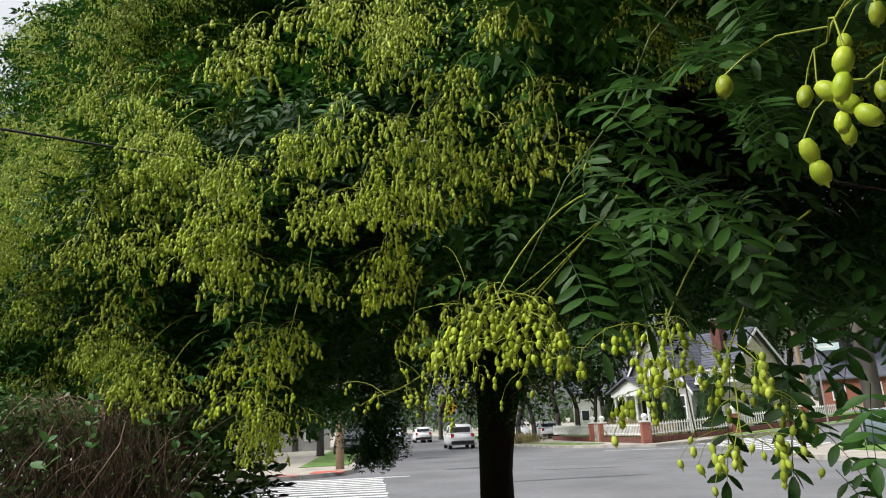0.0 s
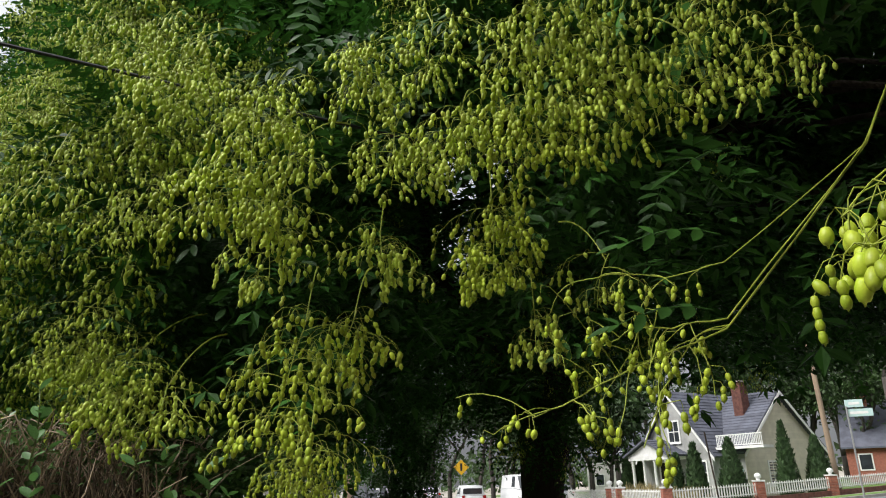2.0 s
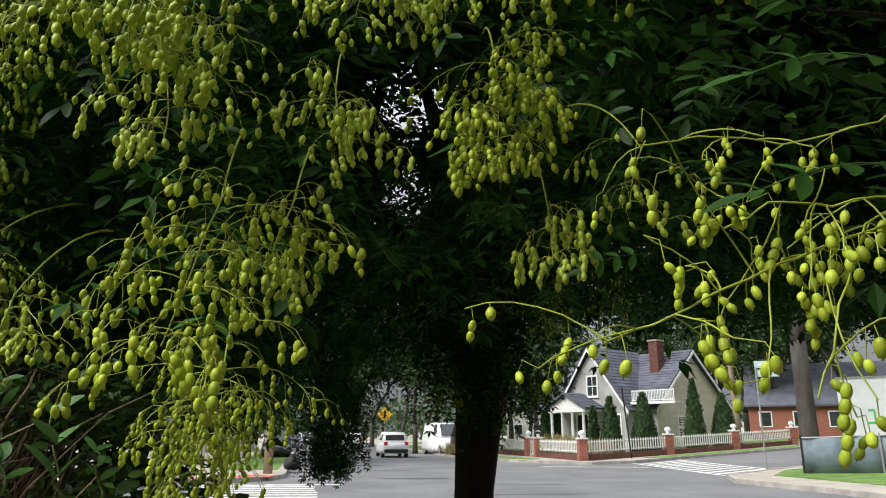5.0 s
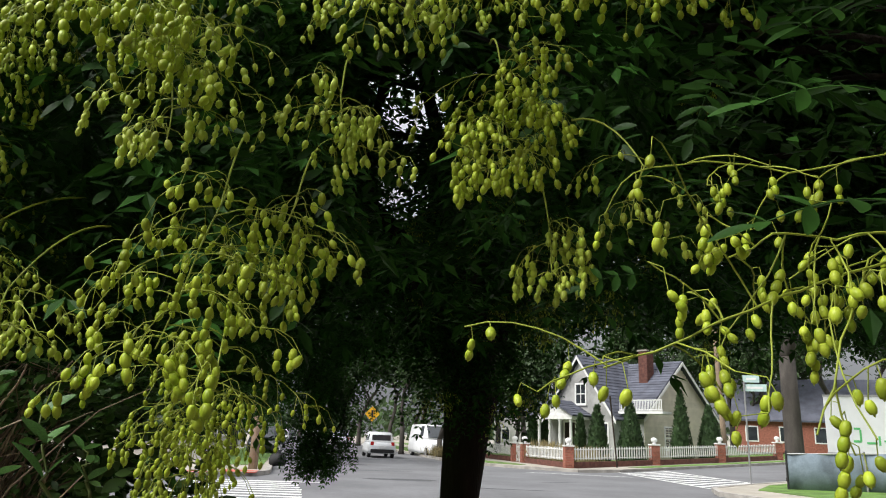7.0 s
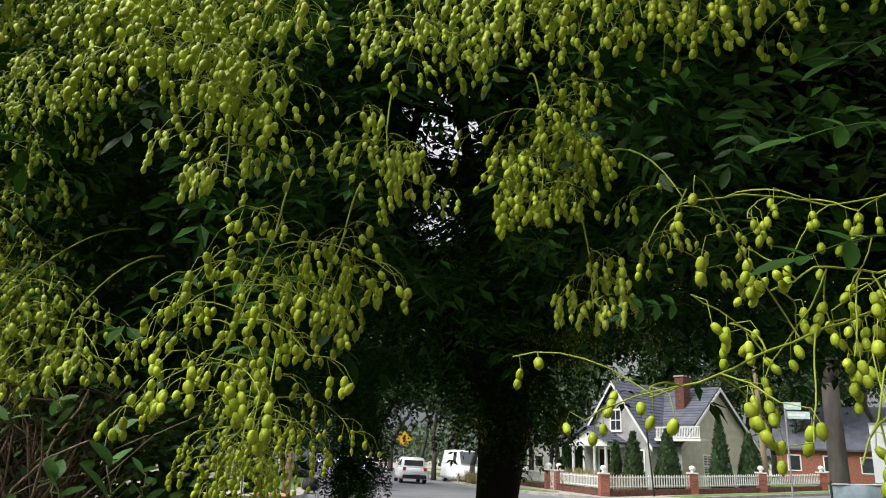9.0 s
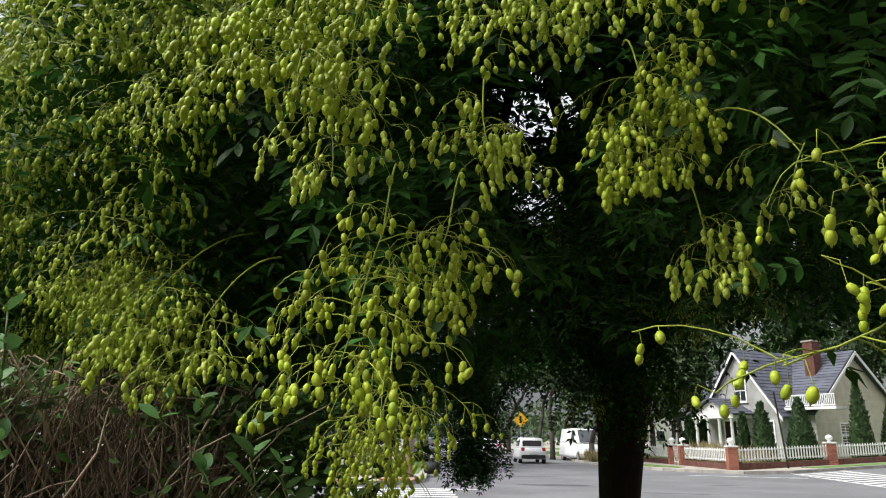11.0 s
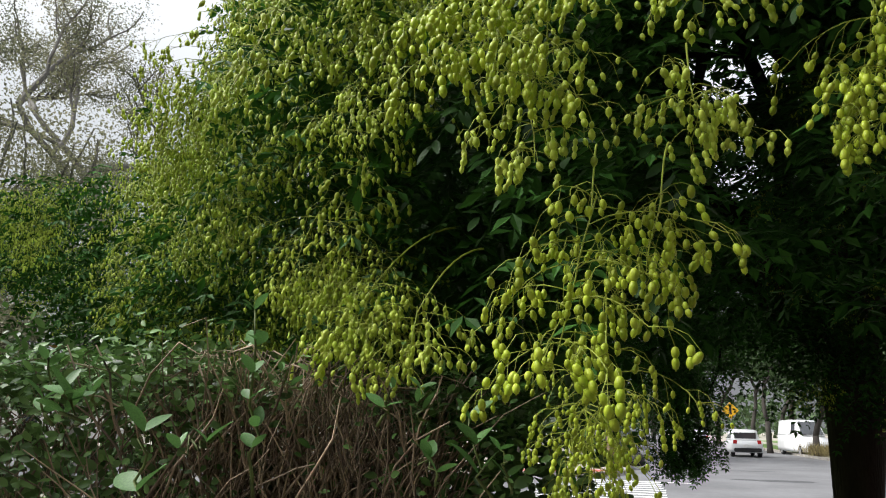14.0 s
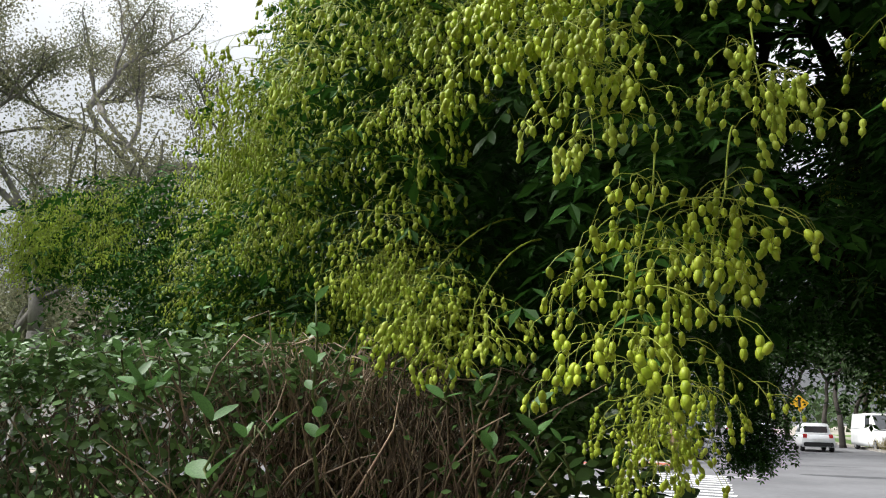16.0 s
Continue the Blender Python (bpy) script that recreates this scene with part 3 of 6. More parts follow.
def simple_leaf_geo(pairs, length, leaf_len, leaf_w, seed):
    """The cheap pinnate leaf: each leaflet a folded four-cornered blade."""
    r = random.Random(seed)
    g = Geo()
    tv = [(0, 0, 0), (leaf_len * 0.45, -leaf_w / 2, 0.1 * leaf_w), (leaf_len, 0, -0.08 * leaf_len), (leaf_len * 0.45, leaf_w / 2, 0.1 * leaf_w)]
    mats = []
    for i in range(pairs):
        s = 0.15 + 0.8 * i / (pairs - 1)
        p = Vector((length * s, 0, 0.06 * length * math.sin(math.pi * s) - 0.25 * length * s * s))
        for side in (-1, 1):
            mats.append(np.array(Matrix.Translation(p) @ Euler((r.uniform(-0.4, 0.4), r.uniform(-0.1, 0.5), side * r.uniform(0.9, 1.25))).to_matrix().to_4x4() @ Matrix.Scale(r.uniform(0.8, 1.1), 4)))
    mats.append(np.array(Matrix.Translation((length * 0.95, 0, -0.2 * length)) @ Euler((0, 0.4, 0)).to_matrix().to_4x4()))
    g.many(tv, [(0, 1, 2), (0, 2, 3)], np.array(mats))
    return g


def cloud_part(name, mats, pairs, length, leaf_len, leaf_w, mat, parent, label):
    g = Geo()
    for j in range(4):
        v = simple_leaf_geo(pairs, length, leaf_len, leaf_w, 90 + j)
        g.many(np.concatenate(v.v), v.f, mats[j::4])
    return part(name, g, mat, parent, label)


ob = cloud_part("crown", np.concatenate([leaf_cloud(15500, 0.80, 0.98, 1.05, 1, -1.9, 0.3), leaf_cloud(3500, 0.95, 1.03, 0.95, 16, -1.1, -0.3, 4.6), leaf_cloud(1800, 0.78, 0.95, 1.1, 12, 0.4, 1.3, 4.2), leaf_cloud(7000, 0.84, 1.06, 1.5, 15, 0.42, 1.9, 6.2, z_lo=2.7)]), 6, 0.19, 0.042, 0.017, LEAF, tree, "dense dark green pinnate foliage")
tagged(ob, kind="stuff")
ob = cloud_part("inner_crown", leaf_cloud(21000, 0.30, 0.86, 1.45, 2, -2.2, 2.2, keep=0.9), 5, 0.19, 0.048, 0.02, LEAF, tree, "shaded inner foliage")
tagged(ob, kind="stuff")
ob = cloud_part("back_crown", leaf_cloud(9500, 0.45, 1.0, 1.55, 3, 1.6, 4.4), 5, 0.19, 0.048, 0.021, LEAF, tree, "foliage of the far side")
tagged(ob, kind="stuff")

# big leaves added above the view, to stop overhead light reaching the inside
ob = cloud_part("upper_crown", leaf_cloud(9000, 0.1, 0.8, 2.2, 4, z_lo=3.6, keep=1.2), 4, 0.19, 0.05, 0.022, LEAF, tree, "thick upper foliage added to keep light off the inside")
tagged(ob, kind="stuff")
ob = cloud_part("low_crown", leaf_cloud(5500, 0.05, 0.75, 1.4, 6, -1.5, 1.2, 3.7, keep=1.6), 4, 0.19, 0.046, 0.018, LEAF, tree, "shaded foliage round the trunk")
tagged(ob, kind="stuff")
ob = cloud_part("far_skirt", leaf_cloud(6500, 0.4, 1.0, 1.5, 7, 2.5, 4.4, 3.9), 4, 0.19, 0.048, 0.02, LEAF, tree, "hanging foliage of the far side")
tagged(ob, kind="stuff")

# pod clusters all over the outside
FAR_KINDS = []
for i in range(12):
    r = random.Random(300 + i)
    stems, pods = panicle(r, r.uniform(0.24, 0.34), r.uniform(0.11, 0.16), 13 if i < 8 else 12, 0.8)
    if i >= 4:
        stems = [(pts[::2] if len(pts) > 4 else [pts[0], pts[-1]], r0, r1) for pts, r0, r1 in stems if i < 8 or len(pts) > 4]
    sm = stem_mesh(stems, 3, "panicle", 0.9).mesh("panicle", STEM)
    g = Geo()
    kinds = [pod_mesh(b, *((6, 3) if i < 4 else (5, 2) if i < 8 else (4, 1)), 70 + b + 9 * j) for j, b in enumerate((1, 1, 1, 1, 2))]
    for j, kd in enumerate(kinds):
        mm = np.array([np.array(m) for m in pods[j::5]])
        kv = np.concatenate(kd.v)
        for m in mm:
            g.add((np.concatenate([kv, np.ones((len(kv), 1))], 1) @ m.T)[:, :3], kd.f)
    FAR_KINDS.append((sm, g.mesh("tassel", POD_FAR)))


def far_cluster(p, turn, size, kind):
    sm, pm = FAR_KINDS[kind]
    ob = new("panicle", sm)
    ob.parent = tree
    ob.matrix_basis = Matrix.Translation(Vector(p) - Vector((TRUNK_X, TRUNK_Y, 0.13))) @ pose(0, 0, 0, 0, 0, turn) @ Matrix.Scale(size, 4)
    pods = tagged(new("tassel", pm), kind="stuff")
    pods.parent = ob
    return ob


r = random.Random(21)
count = 0
while count < 640:
    pick = r.random()
    phi = r.uniform(-1.1, -0.8) if pick < 0.13 else r.uniform(-0.9, -0.3) if pick < 0.6 else r.uniform(-1.75, 0.4) if pick < 0.95 else r.uniform(0.5, 1.3)
    z = (2.1 + 0.65 * r.random()) if pick < 0.13 else 1.75 + (2.9 if pick < 0.6 else 4.0) * r.random() ** (0.9 if pick < 0.6 else 1.25)
    # several tassels hang together, with leafy hollows between
    reach = r.uniform(1.0, 1.06)
    for k in range(r.randint(3, 5)):
        phi_k, z_k = phi + r.gauss(0, 0.028), z + r.gauss(0, 0.09)
        rad = crown_radius(phi_k, z_k) * reach
        x, y = TRUNK_X + rad * math.sin(phi_k), TRUNK_Y - rad * math.cos(phi_k)
        if z_k < crown_floor(x, y) + 0.2 or near_walk((x, y, z_k - 0.15), 1.05) or (phi > 0.15 and r.random() < 0.5):
            continue
        if -0.85 < x < 0.9 and y < 2.3 and z_k < 2.45:
            continue
        at = (x, y, z_k)
        far_cluster(at, math.degrees(math.atan2(-math.cos(phi), math.sin(phi))) + r.uniform(-50, 50), r.uniform(0.7, 1.0), r.randrange(4) if near_walk(at, 1.5) else r.randrange(4, 8) if near_walk(at, 2.9) else r.randrange(8, 12))
        count += 1


# dim clusters inside, under the crown
for i in range(20):
    phi, k = r.uniform(-0.5, 0.55), r.uniform(0.2, 0.75)
    x, y = TRUNK_X + 4.3 * k * math.sin(phi), TRUNK_Y - 4.3 * k * math.cos(phi)
    z = crown_floor(x, y) + r.uniform(0.0, 0.9)
    if near_walk((x, y, z), 1.4):
        continue
    far_cluster((x, y, z), r.uniform(0, 360), r.uniform(0.7, 1.0), r.randrange(4, 8))
for i in range(12):
    far_cluster((TRUNK_X + r.uniform(-0.45, 0.5), TRUNK_Y - r.uniform(0.3, 0.7), r.uniform(1.85, 2.7)), r.uniform(0, 360), r.uniform(0.7, 1.0), r.randrange(8, 12))
# leafy sprouts hanging round the head of the trunk
r = random.Random(88)
pos = []
while len(pos) < 1300:
    p = (TRUNK_X + 0.05 + r.gauss(-0.1, 0.38), TRUNK_Y - 0.35 + r.gauss(0, 0.3), r.uniform(1.45, 2.9))
    if p[2] > 1.55 + 0.45 * abs(p[0] - TRUNK_X - 0.1) + r.uniform(0, 0.5) and math.hypot(p[0] - TRUNK_X, p[1] - TRUNK_Y) > 0.2 and p[0] < TRUNK_X + 0.5 and not in_gap(p):
        pos.append(p)
out = [(r.gauss(0, 0.6), r.gauss(-0.2, 0.5), -r.uniform(0.1, 1.0)) for _ in pos]
ob = cloud_part("trunk_sprout_foliage", frames_from(np.array(pos), np.array(out), np.tile([0.1, -0.2, 1.0], (len(pos), 1)), [r.uniform(0.7, 1.2) for _ in pos]), 5, 0.17, 0.042, 0.018, LEAF, tree, "dark leafy sprouts round the head of the trunk")
tagged(ob, kind="stuff")
# leaves added right of the walk and overhead, mostly unseen, shading the crown's inside
r = random.Random(89)
pos = []
while len(pos) < 9000:
    p = (r.uniform(0.7, 5.2), r.uniform(-3.2, 4.5), r.uniform(2.1, 5.0))
    if p[0] > 0.75 * max(0, p[1]) + 0.95 and math.hypot(p[0] - 2.0, p[1] - 1.2) < 4.2 and (p[0] > 1.3 or p[2] > 2.5):
        pos.append(p)
while len(pos) < 12000:
    p = (r.uniform(0.12, 1.4), r.uniform(-0.6, 2.6), r.uniform(2.75, 3.9))
    if p[2] > 2.7 + 0.35 * max(0, p[1] - 1.6):
        pos.append(p)
while len(pos) < 15500:
    p = (r.uniform(0.95, 3.6), r.uniform(-2.6, 1.7), r.uniform(1.75, 2.8))
    if p[0] > 0.9 * max(0, p[1]) + 0.9:
        pos.append(p)
out = [(r.gauss(0.3, 0.6), r.gauss(-0.3, 0.6), -r.uniform(0.1, 0.9)) for _ in pos]
ob = cloud_part("side_crown", frames_from(np.array(pos), np.array(out), np.tile([0.1, -0.2, 1.0], (len(pos), 1)), [r.uniform(1.3, 2.0) for _ in pos]), 5, 0.19, 0.048, 0.02, LEAF, tree, "mostly unseen foliage added over the pavement to shade the tree")
tagged(ob, kind="stuff")
# a low spray hanging beyond the skirt
sx, sy = bearing(-2.4, 5.6)
r = random.Random(77)
part("branch", Geo().tube(limb_curve((sx + 0.5, sy + 0.3, 2.6), (sx, sy, 1.42), 0.15, 7, 0.03, 5), [0.012 - 0.0012 * k for k in range(8)], 5), BARK, tree, "", True)
pos = [(sx - 0.05 + r.gauss(0, 0.21) * (0.5 + 0.75 * s), sy + r.gauss(0, 0.2), 1.36 + 1.1 * s) for s in [r.random() for _ in range(1300)]]
out = [(r.gauss(0, 0.6), r.gauss(0, 0.6), -r.uniform(0.1, 1.0)) for _ in pos]
ob = cloud_part("hanging_spray", frames_from(np.array(pos), np.array(out), np.tile([0.1, 0.2, 1.0], (len(pos), 1)), [r.uniform(0.6, 0.95) for _ in pos]), 6, 0.17, 0.042, 0.017, LEAF, tree, "low hanging leafy spray")
tagged(ob, kind="stuff")


def hang_pods(r, stem, pods, single_pods):
    """Pods on a stem: each a piece of its own close to the walk, joined farther off."""
    if single_pods:
        for pm in pods:
            o = new("pod", r.choices(NEAR_PODS, NEAR_WEIGHT)[0])
            o.parent = stem
            o.matrix_basis = pm
        return
    g = Geo()
    for pm in pods:
        v, f = MID_PODS[r.choices(range(4), (5, 5, 4, 2))[0]]
        g.many(v, f, np.array([np.array(pm)]))
    o = tagged(new("tassel", g.mesh("tassel", POD_FAR)), kind="stuff")
    o.parent = stem


MID_PODS = []
for i, b in enumerate((1, 1, 2, 3)):
    kd = pod_mesh(b, 8, 4, 60 + i)
    MID_PODS.append((np.concatenate(kd.v), [q for q in kd.f if len(q) == 4]))


def near_cluster(x, y, z, drop, width, branches, seed, fill=1.0, lean_to=-90, twig=None, thick=1.0, single_pods=False, pod_size=1.0):
    """A cluster close to the walk."""
    r = random.Random(seed)
    stems, pods = panicle(r, drop, width, branches, fill)
    m = Matrix.Translation((x, y, z)) @ pose(0, 0, 0, 0, 0, lean_to)
    # the twig that carries it comes from within the crown
    inward = Vector((TRUNK_X - x, TRUNK_Y - y, 0)).normalized()
    way = Vector(twig) if twig else inward * 0.16 + Vector((r.uniform(-0.08, 0.08), 0, 0.13))
    back = m.inverted() @ (Vector((x, y, z)) + way)
    tip = stems[0][0][1]
    mid = back * 0.45 + Vector((0, 0, 0.05))
    stems.append(([back * (1 - s) ** 2 + mid * 2 * s * (1 - s) + tip * s * s for s in (0, 0.15, 0.3, 0.45, 0.6, 0.75, 0.9, 1)], 0.0021, 0.0012))
    ob = new("panicle", stem_mesh(stems, 5, "panicle", 0.95 * thick).mesh("panicle", STEM))
    ob.parent = tree
    ob.matrix_basis = Matrix.Translation((-TRUNK_X, -TRUNK_Y, -0.13)) @ m
    hang_pods(r, ob, [pm @ Matrix.Scale(pod_size, 4) for pm in pods], single_pods)
    return ob


def sprig(axis, side_count, reach, seed, thick=0.0022):
    """An open, sparse cluster: one long stem with side stems and few hanging pods."""
    r = random.Random(seed)
    o = Vector(axis[0])
    line = [Vector(p) - o for p in axis]
    fine = []
    for a, b in zip(line, line[1:]):
        fine += [a.lerp(b, k / 4) + Vector([r.uniform(-0.002, 0.002) for _ in range(3)]) for k in range(4)]
    fine.append(line[-1])
    stems, pods = [(fine, thick, 0.0011)], []
    d0 = (line[-1] - line[0]).normalized()
    for k in range(side_count):
        s = 0.42 + 0.58 * (k + r.random()) / side_count
        i = min(len(fine) - 2, int(s * (len(fine) - 1)))
        p = fine[i].lerp(fine[i + 1], r.random())
        d = (d0 * r.uniform(0.1, 0.9) + Vector((r.gauss(0, 0.5), r.gauss(0, 0.45), r.gauss(0.05, 0.6)))).normalized()
        pts, n = [p.copy()], 6
        ln = reach * r.uniform(0.4, 1.15)
        for j in range(n):
            p = p + d * ln / n
            d = (d + Vector((r.uniform(-0.25, 0.25), r.uniform(-0.25, 0.25), -r.uniform(-0.05, 0.3)))).normalized()
            pts.append(p.copy())
        stems.append((pts, 0.0011, 0.0008))
        for j in range(2, n + 1):
            if r.random() > 0.55 and j < n:
                continue
            off = Vector((r.uniform(-1, 1), r.uniform(-1, 1), r.uniform(-0.6, 0.4))) * r.uniform(0.006, 0.022)
            end = pts[j] + off + Vector((0, 0, -r.uniform(0.004, 0.018)))
            stems.append(([pts[j], pts[j] + off * 0.8, end], 0.0007, 0.0006))
            pods.append(Matrix.Translation(end) @ Euler((r.gauss(0, 0.25), r.gauss(0, 0.25), r.uniform(0, 6.28))).to_matrix().to_4x4() @ Matrix.Scale(r.uniform(0.68, 0.95), 4))
    ob = new("panicle", stem_mesh(stems, 6, "panicle", 0.7).mesh("panicle", STEM))
    ob.parent = tree
    ob.matrix_basis = Matrix.Translation(o - Vector((TRUNK_X, TRUNK_Y, 0.13)))
    hang_pods(r, ob, pods, True)
    return ob


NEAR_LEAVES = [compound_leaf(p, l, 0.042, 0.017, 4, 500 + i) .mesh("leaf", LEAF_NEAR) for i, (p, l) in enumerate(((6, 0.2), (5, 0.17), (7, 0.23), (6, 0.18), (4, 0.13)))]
SPRAY_LEAVES = [compound_leaf(p, l, 0.04, 0.0125, 4, 520 + i).mesh("leaf", SPRAY_LEAF) for i, (p, l) in enumerate(((8, 0.2), (7, 0.18), (9, 0.22), (8, 0.19)))]


def near_leaf(x, y, z, heading, dip, size, kind, roll=0, kinds=None):
    o = new("leaf", (kinds or NEAR_LEAVES)[kind if kind == 4 and not kinds else kind % 4])
    o.parent = tree
    o.matrix_basis = Matrix.Translation((x - TRUNK_X, y - TRUNK_Y, z - 0.13)) @ pose(0, 0, 0, roll, dip, heading) @ Matrix.Scale(size, 4)


near_cluster(-0.59, 1.82, 2.28, 0.40, 0.12, 20, 1, 0.95, single_pods=True)  # tall bright tassel
near_cluster(-0.655, 1.83, 2.17, 0.20, 0.10, 9, 2, 0.9, single_pods=True)
near_cluster(-0.52, 1.84, 2.20, 0.24, 0.09, 9, 3)
near_cluster(-0.57, 1.90, 2.08, 0.24, 0.09, 9, 5)
near_cluster(-0.475, 1.87, 1.89, 0.30, 0.145, 17, 4, single_pods=True)  # broad tassel below it
near_cluster(-0.40, 1.92, 1.90, 0.18, 0.10, 7, 48, 0.8, single_pods=True)
near_cluster(-0.36, 1.93, 2.06, 0.15, 0.085, 7, 6, 0.8)
near_cluster(-0.485, 1.99, 1.69, 0.16, 0.11, 15, 7, single_pods=True, pod_size=0.72)  # small one under it
near_cluster(-0.53, 2.06, 1.64, 0.14, 0.09, 8, 8, pod_size=0.72)
near_cluster(-0.14, 1.93, 2.12, 0.26, 0.095, 19, 9, single_pods=True)  # tassel before the trunk
near_cluster(-0.07, 1.94, 1.90, 0.14, 0.06, 6, 10, 0.7)
near_cluster(-0.39, 1.93, 2.46, 0.18, 0.12, 13, 11)  # row along the hanging edge
near_cluster(-0.33, 1.90, 2.27, 0.18, 0.11, 13, 12)
near_cluster(-0.25, 1.90, 2.52, 0.2, 0.12, 14, 45)
near_cluster(-0.20, 1.84, 2.27, 0.18, 0.11, 13, 13)
near_cluster(-0.09, 1.74, 2.26, 0.22, 0.11, 15, 14, single_pods=True)
near_cluster(-0.06, 1.74, 2.42, 0.18, 0.11, 13, 44)
near_cluster(0.02, 1.75, 2.28, 0.2, 0.10, 12, 15)
near_cluster(0.05, 1.74, 2.38, 0.18, 0.11, 12, 16)
near_cluster(0.12, 1.74, 2.24, 0.16, 0.09, 5, 17, 0.6, single_pods=True)
near_cluster(0.20, 1.72, 2.35, 0.18, 0.11, 9, 43, 0.8)
near_cluster(0.34, 1.70, 2.33, 0.18, 0.11, 8, 42, 0.8)
near_cluster(0.09, 1.98, 2.02, 0.17, 0.09, 5, 19, 0.4, 180)
near_cluster(-0.90, 2.13, 1.86, 0.20, 0.14, 15, 22)  # over the hedge
near_cluster(-0.80, 2.08, 1.80, 0.16, 0.11, 9, 23)
near_cluster(-0.99, 2.24, 2.13, 0.2, 0.11, 10, 27, 0.9)
near_cluster(-0.97, 2.20, 2.52, 0.32, 0.15, 20, 24)  # on the flank
near_cluster(-1.16, 2.32, 2.58, 0.32, 0.16, 20, 25)
near_cluster(-1.35, 2.43, 2.56, 0.34, 0.16, 22, 26)
near_cluster(-1.17, 2.33, 2.32, 0.25, 0.14, 14, 29)
near_cluster(-0.90, 2.16, 2.30, 0.22, 0.11, 10, 49)
near_cluster(-0.95, 2.18, 2.76, 0.26, 0.14, 14, 50)
near_cluster(-1.18, 2.32, 2.88, 0.28, 0.15, 16, 51)
near_cluster(-1.56, 2.88, 2.24, 0.24, 0.15, 14, 28)
near_cluster(-1.42, 2.74, 2.10, 0.22, 0.14, 12, 40)
near_cluster(-0.77, 1.93, 2.50, 0.24, 0.13, 16, 34)  # high
near_cluster(-0.58, 1.94, 2.40, 0.22, 0.13, 14, 46)
near_cluster(-0.88, 2.10, 2.62, 0.24, 0.14, 15, 41)
near_cluster(-0.46, 1.60, 2.62, 0.22, 0.13, 15, 30)
near_cluster(-0.09, 1.62, 2.60, 0.2, 0.14, 14, 31)
near_cluster(0.07, 1.75, 2.56, 0.2, 0.12, 13, 32)
near_cluster(-0.28, 1.62, 2.72, 0.2, 0.13, 13, 33)
near_cluster(0.18, 1.58, 2.67, 0.2, 0.13, 12, 35)
near_cluster(0.30, 1.82, 2.56, 0.22, 0.13, 12, 47)
near_cluster(0.09, 1.08, 1.81, 0.16, 0.15, 14, 36, 0.9, -90, (0.18, 0.03, 0.16), single_pods=True)  # first passed
near_cluster(0.33, 1.00, 1.75, 0.2, 0.14, 8, 37, 0.6, -90, (0.2, 0.1, 0.2), single_pods=True)
near_cluster(0.37, 0.91, 1.69, 0.2, 0.12, 7, 38, 0.6, -90, (0.2, 0.1, 0.2))
near_cluster(0.22, 0.28, 1.82, 0.12, 0.08, 5, 39, 0.45, -90, (0.22, 0.1, 0.2), single_pods=True)  # closest
# open sprigs reaching in beside the walk
sprig([(0.66, 1.78, 2.42), (0.42, 1.64, 2.08), (0.121, 1.539, 1.772), (0.030, 1.541, 1.739), (-0.024, 1.545, 1.715), (-0.082, 1.556, 1.687), (-0.127, 1.571, 1.670)], 13, 0.13, 61)
sprig([(0.66, 1.78, 2.42), (0.42, 1.64, 2.08), (0.120, 1.535, 1.785), (0.055, 1.550, 1.778), (0.002, 1.549, 1.776), (-0.034, 1.552, 1.756)], 8, 0.10, 62, 0.0018)
sprig([(0.66, 1.78, 2.42), (0.42, 1.64, 2.08), (0.133, 1.552, 1.781), (0.080, 1.549, 1.763), (0.020, 1.509, 1.689), (-0.011, 1.499, 1.627)], 6, 0.08, 63, 0.0016)
sprig([(0.66, 1.78, 2.42), (0.42, 1.64, 2.08), (0.166, 1.620, 1.885), (0.091, 1.654, 1.875), (0.014, 1.670, 1.886), (-0.023, 1.678, 1.881)], 6, 0.10, 64, 0.0014)
# the leafy spray beside the first metre of the walk
r = random.Random(8)
spray = limb_curve((0.12, 0.95, 1.80), (0.62, 0.98, 2.45), 0.06, 6, 0.02, 3)
spray += [Vector((0.9, 1.6, 2.75)), Vector((0.9, 3.2, 2.95)), Vector((0.7, 4.4, 3.3))]
part("branch", Geo().tube(spray, [0.0008, 0.0011, 0.0014, 0.0017, 0.002, 0.0024, 0.003, 0.005, 0.01, 0.016], 6), TWIG, tree, "green drooping twig", True)
for i in range(95):
    s = r.uniform(0, 1)
    near_leaf(0.17 + 0.42 * s + r.uniform(-0.02, 0.16), r.uniform(0.86, 1.15), 1.86 + 0.42 * s + r.uniform(-0.12, 0.2), r.uniform(-130, 20), r.uniform(-5, 50), r.uniform(0.8, 1.15), i, r.uniform(-30, 30), SPRAY_LEAVES)
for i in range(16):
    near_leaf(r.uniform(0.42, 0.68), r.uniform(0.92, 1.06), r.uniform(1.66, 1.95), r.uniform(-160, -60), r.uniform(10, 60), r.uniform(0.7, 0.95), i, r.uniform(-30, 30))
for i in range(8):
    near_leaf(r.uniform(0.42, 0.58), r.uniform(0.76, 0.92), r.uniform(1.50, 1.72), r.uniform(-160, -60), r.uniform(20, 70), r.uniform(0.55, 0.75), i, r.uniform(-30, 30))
near_leaf(0.136, 1.551, 1.903, 178, -8, 0.95, 4, -40)
near_leaf(0.093, 1.502, 1.788, 176, -4, 0.9, 4, -35)
near_leaf(0.034, 1.868, 1.817, 175, 5, 0.6, 4, -60)
near_leaf(0.252, 1.666, 2.090, 185, 8, 1.0, 4, -30)
